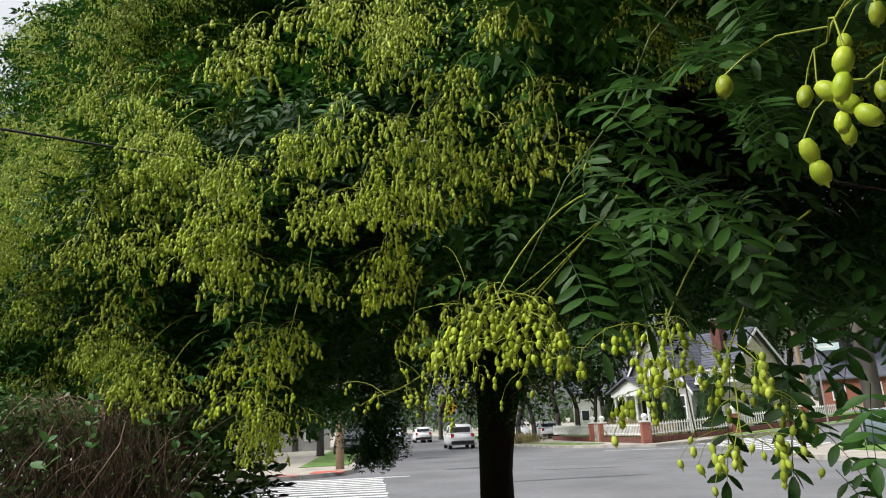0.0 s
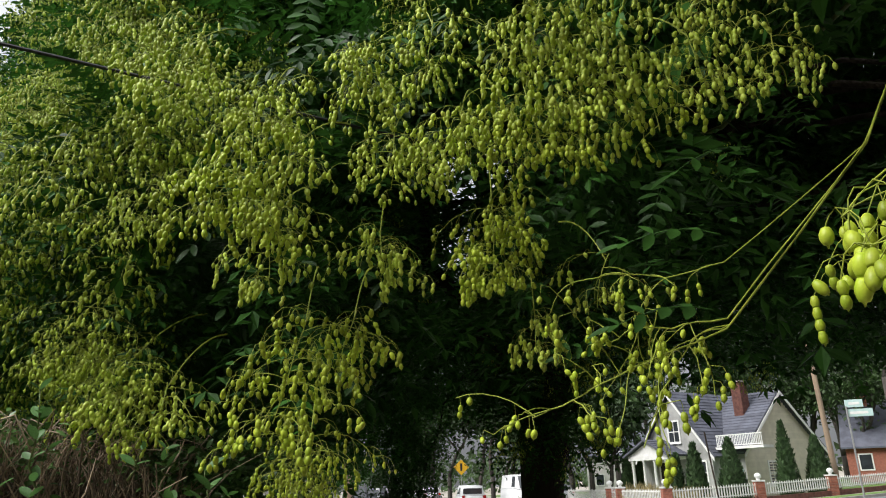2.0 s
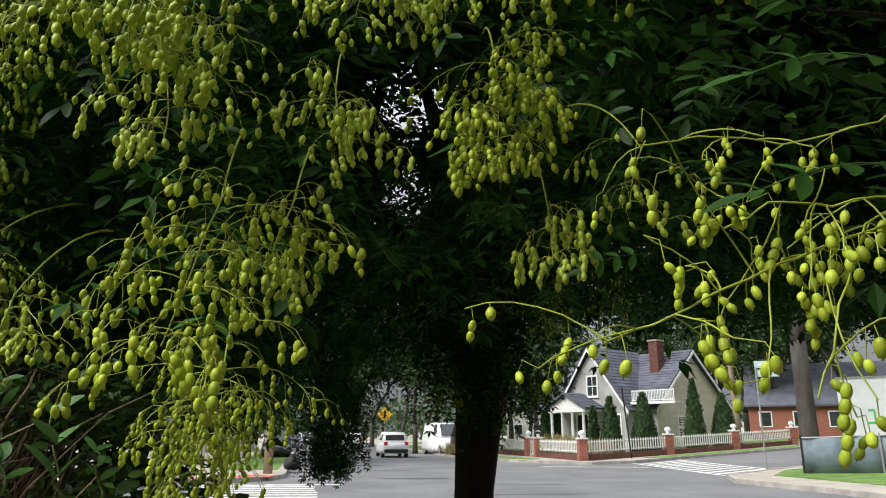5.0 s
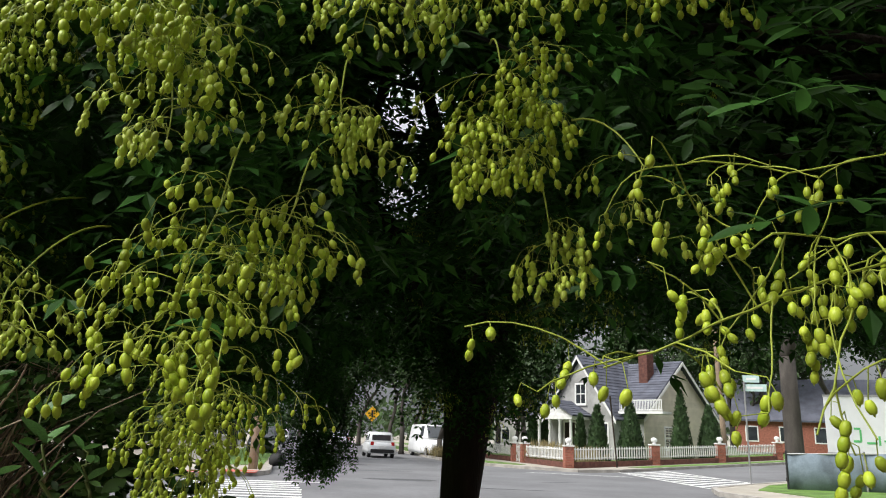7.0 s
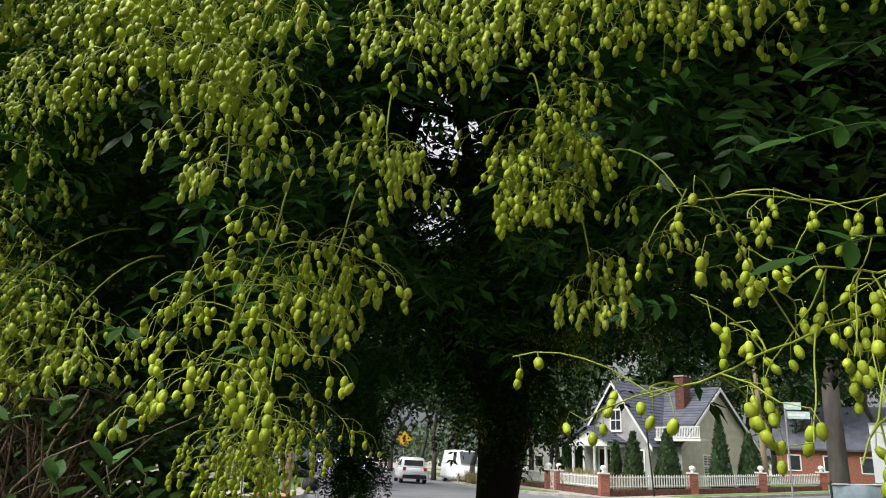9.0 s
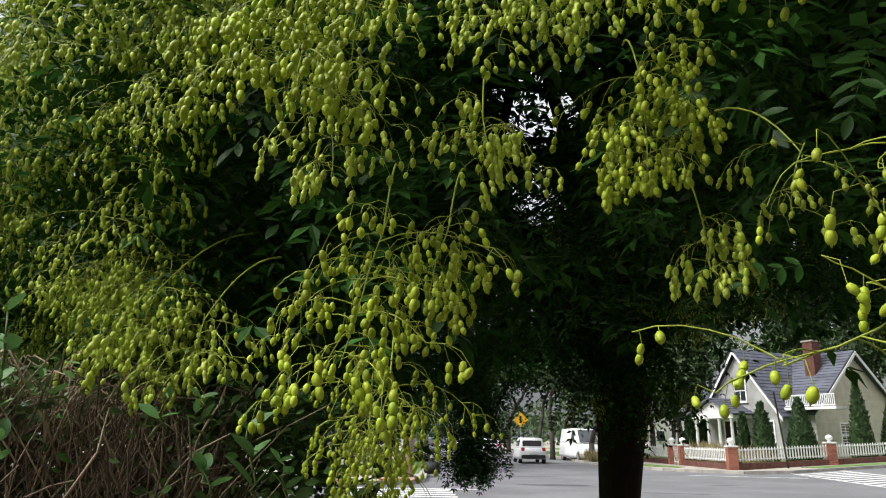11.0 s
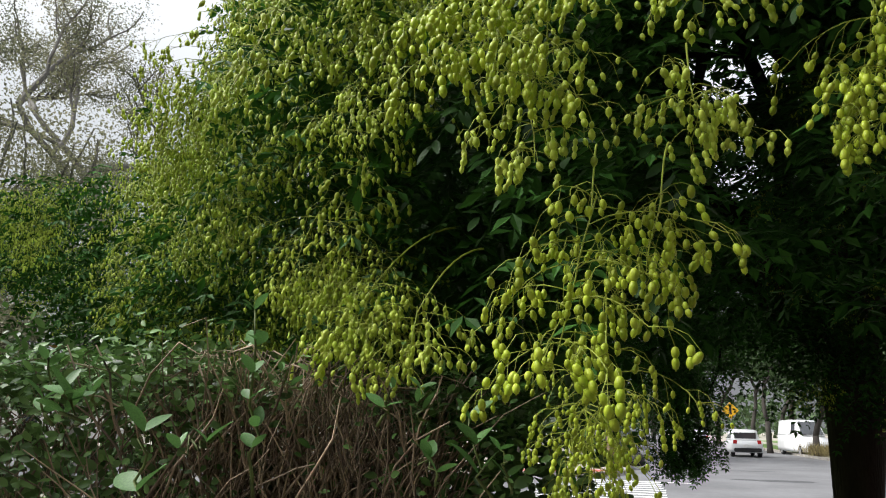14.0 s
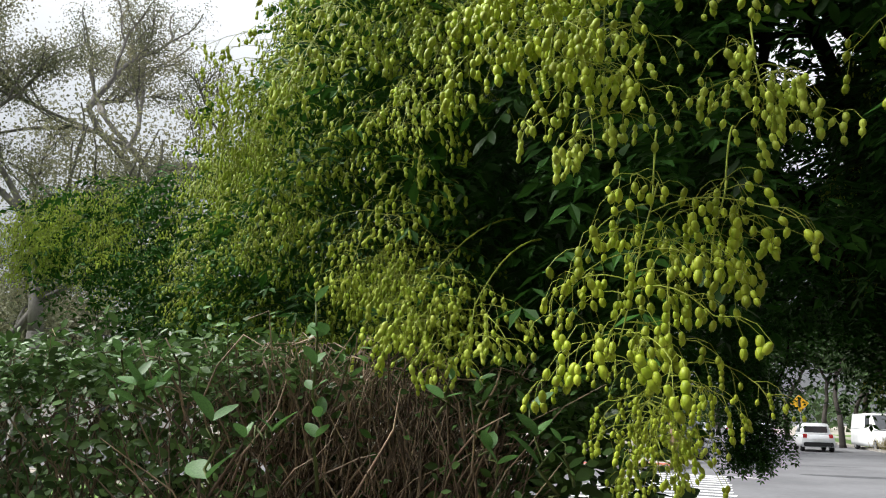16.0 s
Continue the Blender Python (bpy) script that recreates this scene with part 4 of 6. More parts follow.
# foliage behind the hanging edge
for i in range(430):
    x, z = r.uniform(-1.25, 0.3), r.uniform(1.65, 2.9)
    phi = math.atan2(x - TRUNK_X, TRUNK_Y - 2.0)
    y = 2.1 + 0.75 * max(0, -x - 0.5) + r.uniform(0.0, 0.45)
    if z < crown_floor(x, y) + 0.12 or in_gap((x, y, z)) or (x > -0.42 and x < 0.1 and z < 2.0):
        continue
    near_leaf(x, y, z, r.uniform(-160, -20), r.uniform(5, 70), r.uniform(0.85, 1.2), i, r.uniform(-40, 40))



# ---- the hedge ----
HA, HB = Vector((-2.6, 1.03, 0)), Vector((-0.62, 2.22, 0))
HD = (HB - HA).normalized()
HN = Vector((HD.y, -HD.x, 0))
HL = (HB - HA).length
hedge = root("hedge", (-1.4, 1.9, 0.13), "clipped privet hedge, part green and part bare brown twigs", "hedge")


def hedge_top(s):
    return 1.66 + 0.02 * math.sin(s * 5) + 0.02 * noise.noise((s * 3, 0, 0))


def bareness(s):
    """1 where the hedge is dead twigs, 0 where it is in leaf."""
    return min(1, max(0, (s - 1.76) / 0.2)) * min(1, max(0, (2.12 - s) / 0.12))


def dead_twigs(count, seed, s_lo, s_hi, inside=0.0, least=0.0008, deepest=0.5):
    r = random.Random(seed)
    g = Geo()
    for i in range(count):
        s = r.uniform(s_lo, s_hi)
        deep = inside + r.random() ** 1.3 * deepest
        z = r.uniform(0.75, hedge_top(s) - 0.06)
        p = HA + HD * s - HN * deep + Vector((0, 0, z))
        d = (HN * r.uniform(-0.35, 0.5) + HD * r.uniform(-0.8, 0.8) + Vector((0, 0, r.uniform(0.6, 1.5)))).normalized()
        ln = r.uniform(0.1, 0.3)
        pts = [p]
        for k in range(4):
            p = p + d * ln / 4
            d = (d + Vector([r.uniform(-0.36, 0.36) for _ in range(3)])).normalized()
            if p.z > hedge_top(s) + 0.02:
                d.z = -abs(d.z) * 0.3
            pts.append(p.copy())
        w = least + 0.0018 * r.random() ** 2
        g.tube(pts, [w, w * 0.95, w * 0.85, w * 0.7, w * 0.5], 3, False)
    return g


ob = part("twig_mass", dead_twigs(2500, 31, 1.74, 2.14, 0.05, 0.001, 0.25), DEAD_TWIG, hedge, "dense dry brown twigs", True)
tagged(ob, kind="stuff")
ob = part("outer_growth", dead_twigs(900, 33, 1.6, 2.12, -0.03, 0.0013, 0.2), DEAD_TWIG, hedge, "stiff dry brown twigs", True)
tagged(ob, kind="stuff")
ob = part("inner_growth", dead_twigs(3000, 32, -0.6, 1.9, 0.06, 0.001, 0.3), DEAD_TWIG, hedge, "brown inner twigs", True)
tagged(ob, kind="stuff")
# thicker stems from the ground
for i in range(16):
    r = random.Random(60 + i)
    s = HL * (i + 0.5) / 16
    p = HA + HD * s - HN * 0.3
    part("stem", Geo().tube(limb_curve((p.x, p.y, 0.1), (p.x + r.uniform(-0.15, 0.15), p.y + r.uniform(-0.1, 0.1), 1.4), 0, 6, 0.03, i), [0.014, 0.013, 0.012, 0.011, 0.009, 0.007, 0.005], 6), DEAD_TWIG, hedge, "", True)


def privet_leaves(count, seed, s_lo, s_hi, size, spread=0.0, bare_keep=0.04):
    r = random.Random(seed)
    pos, out, up, sc = [], [], [], []
    while len(pos) < count:
        s = r.uniform(s_lo, s_hi)
        if r.random() < bareness(s) - bare_keep:
            continue
        top = r.random() < 0.64
        h = hedge_top(s)
        if top:
            p = HA + HD * s - HN * r.uniform(-0.03, 0.85) + Vector((0, 0, h + r.gauss(0, 0.025) + spread * r.random() ** 3))
            n = Vector((r.gauss(0, 0.5), r.gauss(0, 0.5), 1))
        else:
            z = h - r.random() ** 1.2 * 0.95
            p = HA + HD * s + HN * (r.gauss(0.0, 0.03) - (0.06 if r.random() < 0.55 else 0.4) * r.random()) + Vector((0, 0, z))
            n = HN + Vector((r.gauss(0, 0.4), r.gauss(0, 0.4), r.uniform(0, 0.9)))
        d = Vector((r.uniform(-1, 1), r.uniform(-1, 1), r.uniform(-0.5, 0.7)))
        pos.append(p)
        out.append(d)
        up.append(n)
        sc.append(size * r.uniform(0.6, 1.25))
    return frames_from(np.array(pos), np.array(out), np.array(up), sc)


def low_leaves(count, seed):
    """Thinner growth on the lower half of the hedge."""
    r = random.Random(seed)
    pos = [HA + HD * r.uniform(-4.5, HL) + HN * r.uniform(-0.5, 0.02) + Vector((0, 0, r.uniform(0.15, 0.8))) for _ in range(count)]
    out = [Vector((r.uniform(-1, 1), r.uniform(-1, 1), r.uniform(-0.5, 0.6))) for _ in pos]
    up = [HN + Vector((r.gauss(0, 0.4), r.gauss(0, 0.4), 0.5)) for _ in pos]
    return frames_from(np.array(pos), np.array(out), np.array(up), [0.034 * r.uniform(0.6, 1.2) for _ in pos])


def core_leaves(count, seed):
    """Leaves within the hedge, from foot to top."""
    r = random.Random(seed)
    pos = [HA + HD * r.uniform(-1.5, 2.3) - HN * r.uniform(0.32, 0.85) + Vector((0, 0, r.uniform(0.2, 1.57))) for _ in range(count)]
    out = [Vector((r.uniform(-1, 1), r.uniform(-1, 1), r.uniform(-0.5, 0.6))) for _ in pos]
    up = [HN + Vector((r.gauss(0, 0.4), r.gauss(0, 0.4), 0.5)) for _ in pos]
    return frames_from(np.array(pos), np.array(out), np.array(up), [0.05 * r.uniform(0.6, 1.2) for _ in pos])


tv, tf = leaflet_template(1.0, 0.54, 3)
ob = part("foliage", Geo().many(tv, tf, privet_leaves(34000, 41, 0.6, HL + 0.1, 0.0195, 0.05)), HEDGE_LEAF, hedge, "small glossy grey-green privet leaves", True)
tagged(ob, kind="stuff")
ob = part("outer_foliage", Geo().many(tv, tf, privet_leaves(17000, 45, -3.5, 0.7, 0.023, 0.05)), HEDGE_LEAF, hedge, "", True)
tagged(ob, kind="stuff")
ob = part("low_foliage", Geo().many(tv, tf, low_leaves(5000, 46)), HEDGE_LEAF, hedge, "", True)
tagged(ob, kind="stuff")
ob = part("inner_foliage", Geo().many(tv, tf, core_leaves(20000, 47)), HEDGE_LEAF, hedge, "", True)
tagged(ob, kind="stuff")
# dark leafy hedge going on behind the tree skirt
back_hedge = root("shrub", (-0.98, 2.8, 0.13), "dark leafy shrub under the tree", "shrub")
r = random.Random(43)
pos, out, up, sc = [], [], [], []
for i in range(3600):
    a, k = r.uniform(0, 6.28), r.uniform(0.75, 1)
    z = r.uniform(0.2, 1.55)
    rad = 0.45 * k * (1 - 0.3 * max(0, z - 1.0)) * (1 + 0.25 * noise.noise((math.cos(a) * 2, math.sin(a) * 2, z * 2)))
    pos.append((-0.98 + 0.8 * rad * math.cos(a), 2.8 + 0.9 * rad * math.sin(a), z))
    out.append((math.cos(a) + r.gauss(0, 0.6), math.sin(a) + r.gauss(0, 0.6), r.uniform(-0.6, 0.5)))
    up.append((math.cos(a) * 0.6, math.sin(a) * 0.6, 1))
    sc.append(0.055 * r.uniform(0.6, 1.2))
ob = part("foliage", Geo().many(tv, tf, frames_from(np.array(pos), np.array(out), np.array(up), sc)), LEAF, back_hedge, "", True)
tagged(ob, kind="stuff")
part("stem", Geo().tube(limb_curve((-0.98, 2.8, 0.1), (-0.96, 2.8, 1.3), 0, 5, 0.03, 3), [0.03, 0.028, 0.024, 0.018, 0.012, 0.006], 6), BARK, back_hedge, "", True)

# young shoots rising from the hedge and before it
SHOOT_MESH = [None] * 3
for i in range(3):
    lv, lf = leaflet_template(1.0, 0.44 + 0.05 * i, 6)
    SHOOT_MESH[i] = Geo().add(lv, lf).mesh("leaf", SHOOT_LEAF)


def shoot(base, top, pairs, size, seed, label="young shoot with paired pale green leaves"):
    r = random.Random(seed)
    c = limb_curve(base, top, 0.0, 8, 0.012, seed)
    ob = root("hedge_shoot", tuple(c[0]), label, "shoot", "young hedge shoots")
    part("stem", Geo().tube(c, [0.0022 - 0.00016 * k for k in range(9)], 5), TWIG, ob, "", True)
    for i in range(pairs):
        s = 0.3 + 0.7 * i / max(1, pairs - 1)
        k = min(7, int(s * 8))
        p = c[k].lerp(c[k + 1], s * 8 - k)
        a0 = i * 90 + r.uniform(-30, 30)
        for side in (0, 180):
            o = new("leaf", SHOOT_MESH[r.randrange(3)])
            o.parent = ob
            z = 0.98 * size * (1 - 0.35 * s) * r.uniform(0.8, 1.15)
            o.matrix_basis = Matrix.Translation(p - c[0]) @ pose(0, 0, 0, r.uniform(-35, 35), r.uniform(-62, -12), a0 + side) @ Matrix.Scale(z, 4)
    return ob


shoot((-0.815, 1.693, 1.530), (-0.824, 1.681, 1.734), 7, 0.034, 1)
shoot((-0.612, 1.860, 1.524), (-0.634, 1.858, 1.622), 3, 0.05, 2)
shoot((-0.862, 1.578, 1.539), (-0.865, 1.580, 1.603), 2, 0.06, 3)
shoot((-0.742, 1.988, 1.618), (-0.750, 1.983, 1.665), 3, 0.034, 4)
shoot((-0.797, 1.941, 1.610), (-0.778, 1.949, 1.663), 2, 0.034, 5)
shoot((-0.987, 1.612, 1.606), (-0.997, 1.600, 1.645), 4, 0.04, 6)
shoot((-1.076, 1.662, 1.605), (-1.085, 1.648, 1.680), 4, 0.036, 7)
shoot((-1.085, 1.727, 1.632), (-1.090, 1.719, 1.679), 3, 0.032, 8)
shoot((-0.698, 1.927, 1.541), (-0.721, 1.921, 1.582), 3, 0.04, 9)
shoot((-0.622, 2.004, 1.524), (-0.638, 2.003, 1.582), 3, 0.034, 10)
shoot((-0.859, 1.691, 1.591), (-0.893, 1.662, 1.585), 2, 0.04, 11)
shoot((-0.939, 1.975, 1.657), (-0.968, 1.955, 1.689), 2, 0.03, 12)

# broad-leaved growth at the hedge's end
r = random.Random(71)
pos, out, up, sc = [], [], [], []
for i in range(620):
    t = r.uniform(2.05, 2.42)
    p = HA + HD * t + HN * r.uniform(-0.5, 0.04) + Vector((0, 0, 1.62 - 0.9 * r.random() ** 1.3 - 0.25 * max(0, t - 2.3)))
    pos.append(p)
    out.append((r.gauss(0, 1), r.gauss(0, 1), r.uniform(-0.4, 0.8)))
    up.append(HN * 0.8 + Vector((r.gauss(0, 0.4), r.gauss(0, 0.4), 0.8)))
    sc.append(0.04 * r.uniform(0.6, 1.25))
lv, lf = leaflet_template(1.0, 0.62, 4)
ob = part("end_foliage", Geo().many(lv, lf, frames_from(np.array(pos), np.array(out), np.array(up), sc)), HEDGE_LEAF, hedge, "broad dark green leaves at the hedge end", True)
tagged(ob, kind="stuff")


# ---- trees of the street ----
def leaf_ball_cloud(centres, per, spread, size, seed, flat=0.8):
    """Small blades scattered round the clump centres."""
    r = np.random.default_rng(seed)
    c = np.array(centres, float)
    pos = np.repeat(c, per, 0) + r.normal(0, 1, (len(c) * per, 3)) * np.array([spread, spread, spread * flat])
    out = r.normal(0, 1, pos.shape) + np.array([0, 0, -0.3])
    up = r.normal(0, 0.6, pos.shape) + np.array([0, 0, 1])
    m = frames_from(pos, out, up, size * r.uniform(0.6, 1.3, len(pos)))
    return Geo().many([(0, 0, 0), (0.5, -0.28, 0.04), (1, 0, -0.06), (0.5, 0.28, 0.04)], [(0, 1, 2), (0, 2, 3)], m)


def grow(p, d, length, radius, depth, r, out, tips, spread=0.6, lift=0.1):
    """A limb and the limbs that it divides into."""
    pts, n = [p.copy()], 5
    q = p.copy()
    for i in range(n):
        d = (d + Vector((r.uniform(-0.28, 0.28), r.uniform(-0.28, 0.28), r.uniform(-0.15, 0.2) + lift * 0.3))).normalized()
        q = q + d * length / n
        pts.append(q.copy())
    out.append((pts, [radius * (1 - 0.42 * i / n) for i in range(n + 1)]))
    if depth == 0:
        tips += pts[2:]
        return
    if depth <= 2:
        tips += pts[3:]
    for k in range(3 if depth > 1 else 4):
        s = n if k == 0 else r.randint(2, n)
        nd = (d + Vector((r.uniform(-1, 1), r.uniform(-1, 1), r.uniform(-0.35, 0.7))) * spread * 1.4).normalized()
        grow(pts[s], nd, length * r.uniform(0.55, 0.82), radius * (0.58 if k else 0.62), depth - 1, r, out, tips, spread, lift)


def street_tree(x, y, height, crown, seed, leaf=0.22, per=26, bare=2.4, label="broad-leaved street tree with a full green crown", mat=None, z0=None, lean=(0, 0), trunk_r=None, depth=3, bark=None, spread=0.6, clump=0.5):
    r = random.Random(seed)
    z0 = ground_height(x) if z0 is None else z0
    ob = root("street_tree", (x, y, z0), label, "tree", "street trees")
    limbs, tips = [], []
    grow(Vector((x, y, z0 + bare)), Vector((lean[0], lean[1], 1)).normalized(), crown * 0.62, (trunk_r or height * 0.022) * 0.9, depth, r, limbs, tips, spread)
    tr = trunk_r or height * 0.022
    part("trunk", Geo().tube([(x, y, z0 - 0.1), (x, y, z0 + 0.3), (x, y, z0 + bare * 0.6), (x, y, z0 + bare + 0.05)], [tr * 1.4, tr * 1.1, tr, tr * 0.92], 10), bark or STREET_BARK, ob, "", True)
    for pts, rad in limbs[:14]:
        part("limb", Geo().tube(pts, rad, 6), bark or STREET_BARK, ob, "", True)
    if len(limbs) > 14:
        g = Geo()
        for pts, rad in limbs[14:]:
            g.tube(pts, rad, 4, False)
        tagged(part("fine_growth", g, bark or STREET_BARK, ob, "", True), kind="stuff")
    o = part("crown", leaf_ball_cloud([tuple(t) for t in tips], per, clump, leaf, seed), mat or TREE_LEAF, ob)
    tagged(o, kind="stuff")
    return ob


for i, (b, d, h, c) in enumerate(((3.4, 58, 9, 5.5), (5.0, 72, 11, 7), (9.5, 66, 12, 8), (0.0, 85, 12, 8), (-9.5, 44, 10, 6.5), (-11.5, 58, 11, 7), (-4.6, 95, 12, 8), (-15, 36, 10, 6.5), (-20, 44, 11, 7),
                                  (13.0, 84, 14, 9), (19.5, 74, 13, 8), (24.5, 78, 15, 9), (28.5, 92, 16, 10), (36, 66, 14, 9), (40, 78, 15, 9), (-27, 52, 11, 7), (-33, 40, 10, 6), (16, 78, 14, 10), (21.5, 84, 15, 10), (26.5, 76, 14, 9), (31, 90, 15, 10), (34.5, 86, 15, 10), (38, 92, 15, 10), (11, 76, 12, 8), (6.4, 50, 9, 5.5), (12.4, 60, 9, 5), (14.8, 62, 10, 6), (33.0, 88, 13, 9), (29.5, 74, 14, 9), (2.4, 66, 10, 6.5), (-1.4, 76, 11, 7), (7.6, 60, 10, 6), (4.4, 80, 12, 8))):
    x, y = bearing(b, d)
    street_tree(x, y, h, c, 100 + i, leaf=0.48, per=20, clump=0.85, bare=1.3 if i > 23 else 2.2 if d < 70 else 2.6)
# thick trunk behind the screened fence
x, y = bearing(32.5, 34)
street_tree(x, y, 16, 9, 140, leaf=0.28, per=22, bare=5.2, trunk_r=0.36, label="tall street tree with a thick grey trunk", clump=0.8)
# the half-bare old tree behind the hedge, and its neighbours
x, y = bearing(-48.5, 17)
street_tree(x, y, 14, 7.6, 515, leaf=0.07, per=74, bare=4.0, mat=OAK_LEAF, lean=(-0.1, 0), trunk_r=0.23, depth=4, bark=OAK_BARK, label="old grey-barked tree, half bare with thin olive leaves", spread=0.8, clump=0.22)
x, y = bearing(-56, 16)
street_tree(x, y, 12, 6.0, 419, leaf=0.07, per=74, bare=3.0, mat=OAK_LEAF, lean=(-0.5, 0.0), trunk_r=0.17, depth=4, bark=OAK_BARK, label="old grey-barked tree leaning, with thin olive leaves", spread=0.8, clump=0.22)
for i, (b, d, h, c) in enumerate(((-57, 30, 6, 3.4), (-53, 36, 6, 3.6), (-66, 28, 6, 3.4), (-46, 30, 6, 3.4))):
    x, y = bearing(b, d)
    street_tree(x, y, h, c, 170 + i, leaf=0.25, per=22, bare=1.2, mat=OAK_LEAF if i < 2 else TREE_LEAF, label="low brownish-green tree beyond the hedge", clump=0.6)
x, y = bearing(-60, 17)
street_tree(x, y, 6.5, 4.6, 177, leaf=0.075, per=110, bare=1.2, mat=OAK_LEAF, label="low brownish tree beyond the hedge", clump=0.5, bark=OAK_BARK)
# woods all round, far off
pts = []
r = random.Random(9)
for i in range(1500):
    a, d = r.uniform(0, 360), r.uniform(150, 240)
    pts.append((d * math.sin(radians(a)), d * math.cos(radians(a)), 0.5 + 10 * r.random() ** 0.8 * (0.6 + 0.4 * noise.noise((a * 0.1, 0, 0)))))
ob = single("far_woods", leaf_ball_cloud(pts, 26, 3.0, 1.9, 8), TREE_LEAF, "distant belt of green trees round the streets", "trees", kind="stuff")


# ---- conifers and grasses of the garden ----
def arborvitae(x, y, h, w, seed):
    r = np.random.default_rng(seed)
    z0 = ground_height(x) + 0.1
    ob = root("arborvitae", (x, y, z0), "clipped dark green conical conifer in the front garden", "conifer", "garden conifers")
    n = 1500
    s = r.random(n) ** 1.4
    a = r.uniform(0, 6.28, n)
    rad = w / 2 * (1 - s) ** 0.75 * np.minimum(1, s * 8 + 0.55) * r.uniform(0.86, 1.05, n)
    pos = np.stack([x + rad * np.cos(a), y + rad * np.sin(a), z0 + s * h], 1)
    out = np.stack([np.cos(a) * 0.5, np.sin(a) * 0.5, np.ones(n)], 1) + r.normal(0, 0.25, (n, 3))
    up = np.stack([np.cos(a), np.sin(a), 0.2 * np.ones(n)], 1)
    g = Geo().many([(0, 0, 0), (0.5, -0.3, 0.05), (1, 0, 0), (0.5, 0.3, 0.05)], [(0, 1, 2), (0, 2, 3)], frames_from(pos, out, up, 0.28 * r.uniform(0.7, 1.2, n)))
    tagged(part("foliage", g, CONIFER, ob), kind="stuff")
    part("core", Geo().tube([(x, y, z0), (x, y, z0 + h * 0.5), (x, y, z0 + h * 0.93)], [w * 0.36, w * 0.28, 0.03], 8), CONIFER, ob, "", True)


for i, (b, d, h, w) in enumerate(((17.4, 47, 3.0, 0.8), (18.7, 46.5, 3.5, 1.5), (21.2, 47.5, 3.7, 1.9), (24.9, 51.3, 4.6, 1.5), (26.9, 52.5, 3.6, 1.9), (13.7, 60, 3.8, 1.2), (14.6, 61, 3.6, 1.2))):
    x, y = bearing(b, d)
    arborvitae(x, y, h, w, 200 + i)


def grass_tuft(b, d, h, n, seed, name="tall_grass"):
    r = np.random.default_rng(seed)
    x, y = bearing(b, d)
    z0 = ground_height(x) + 0.1
    pos = np.stack([x + r.normal(0, 0.45, n), y + r.normal(0, 0.45, n), np.full(n, z0)], 1)
    out = r.normal(0, 0.25, (n, 3)) + np.array([0, 0, 1])
    g = Geo().many([(0, -0.012, 0), (0.6, -0.012, 0.02), (1, 0, 0.1), (0.6, 0.012, 0.02)], [(0, 1, 2), (0, 2, 3)], frames_from(pos, out, r.normal(0, 1, (n, 3)), h * r.uniform(0.6, 1.1, n)))
    single(name, g, DRY_GRASS, "tall tuft of dry ornamental grass", "grass tuft", group="grass tufts")


for i, (b, d, h) in enumerate(((14.3, 47, 1.5), (15.1, 46, 1.5), (15.8, 45.5, 1.3), (18.0, 45.6, 1.2), (6.4, 50, 0.9), (7.2, 50, 0.8))):
    grass_tuft(b, d, h, 260, 220 + i)


# ---- the fence round the corner plot ----
def picket_panel(parent, a, b, n):
    """White pickets with two rails on a low brick base, between two piers."""
    d = b - a
    L = d.length
    u = d.normalized()
    turn = math.degrees(math.atan2(u.y, u.x))
    za, zb = ground_height(a.x) + 0.13, ground_height(b.x) + 0.13
    m = Matrix.Translation((a.x, a.y, za)) @ pose(0, 0, 0, 0, 0, turn) @ Matrix(((1, 0, 0, 0), (0, 1, 0, 0), ((zb - za) / L, 0, 1, 0), (0, 0, 0, 1)))
    part("base_wall", Geo().box((0, -0.11, -0.1), (L, 0.11, 0.3), m), BRICK_DARK, parent, "low dark red brick base")
    for z in (0.47, 0.95):
        part("rail", Geo().box((0, -0.03, z), (L, 0.03, z + 0.05), m), WHITE, parent)
    for i in range(n):
        x = L * (i + 0.5) / n
        w = 0.028
        g = Geo().box((x - w, -0.02, 0.40), (x + w, 0.02, 1.02), m)
        g.add([tuple(m @ Vector(p)) for p in ((x - w, -0.02, 1.02), (x + w, -0.02, 1.02), (x + w, 0.02, 1.02), (x - w, 0.02, 1.02), (x, 0, 1.12))], [(0, 1, 4), (1, 2, 4), (2, 3, 4), (3, 0, 4)])
        part("picket", g, WHITE, parent)


def pier(p, h=1.22):
    z = ground_height(p.x) + 0.05
    ob = root("fence_pier", (p.x, p.y, z), "red brick fence pier with a white ball finial", "fence pier", "brick fence piers")
    courses = 14
    for k in range(courses):
        s = 0.25 if k % 2 else 0.243
        part("brick_course", bevelled(Geo().box((p.x - s, p.y - s, z + k * h / courses + 0.004), (p.x + s, p.y + s, z + (k + 1) * h / courses - 0.004)), 0.006), BRICK, ob)
    part("core", Geo().box((p.x - 0.235, p.y - 0.235, z), (p.x + 0.235, p.y + 0.235, z + h - 0.01)), CONCRETE, ob)
    part("cap", bevelled(Geo().box((p.x - 0.29, p.y - 0.29, z + h), (p.x + 0.29, p.y + 0.29, z + h + 0.09)), 0.02), WHITE, ob)
    part("finial", Geo().tube([(p.x, p.y, z + h + 0.09 + k) for k in (0, 0.05, 0.09, 0.15, 0.24, 0.33, 0.38, 0.4)], [0.12, 0.1, 0.09, 0.17, 0.2, 0.16, 0.08, 0.01], 12), WHITE, ob, "white ball finial", True)


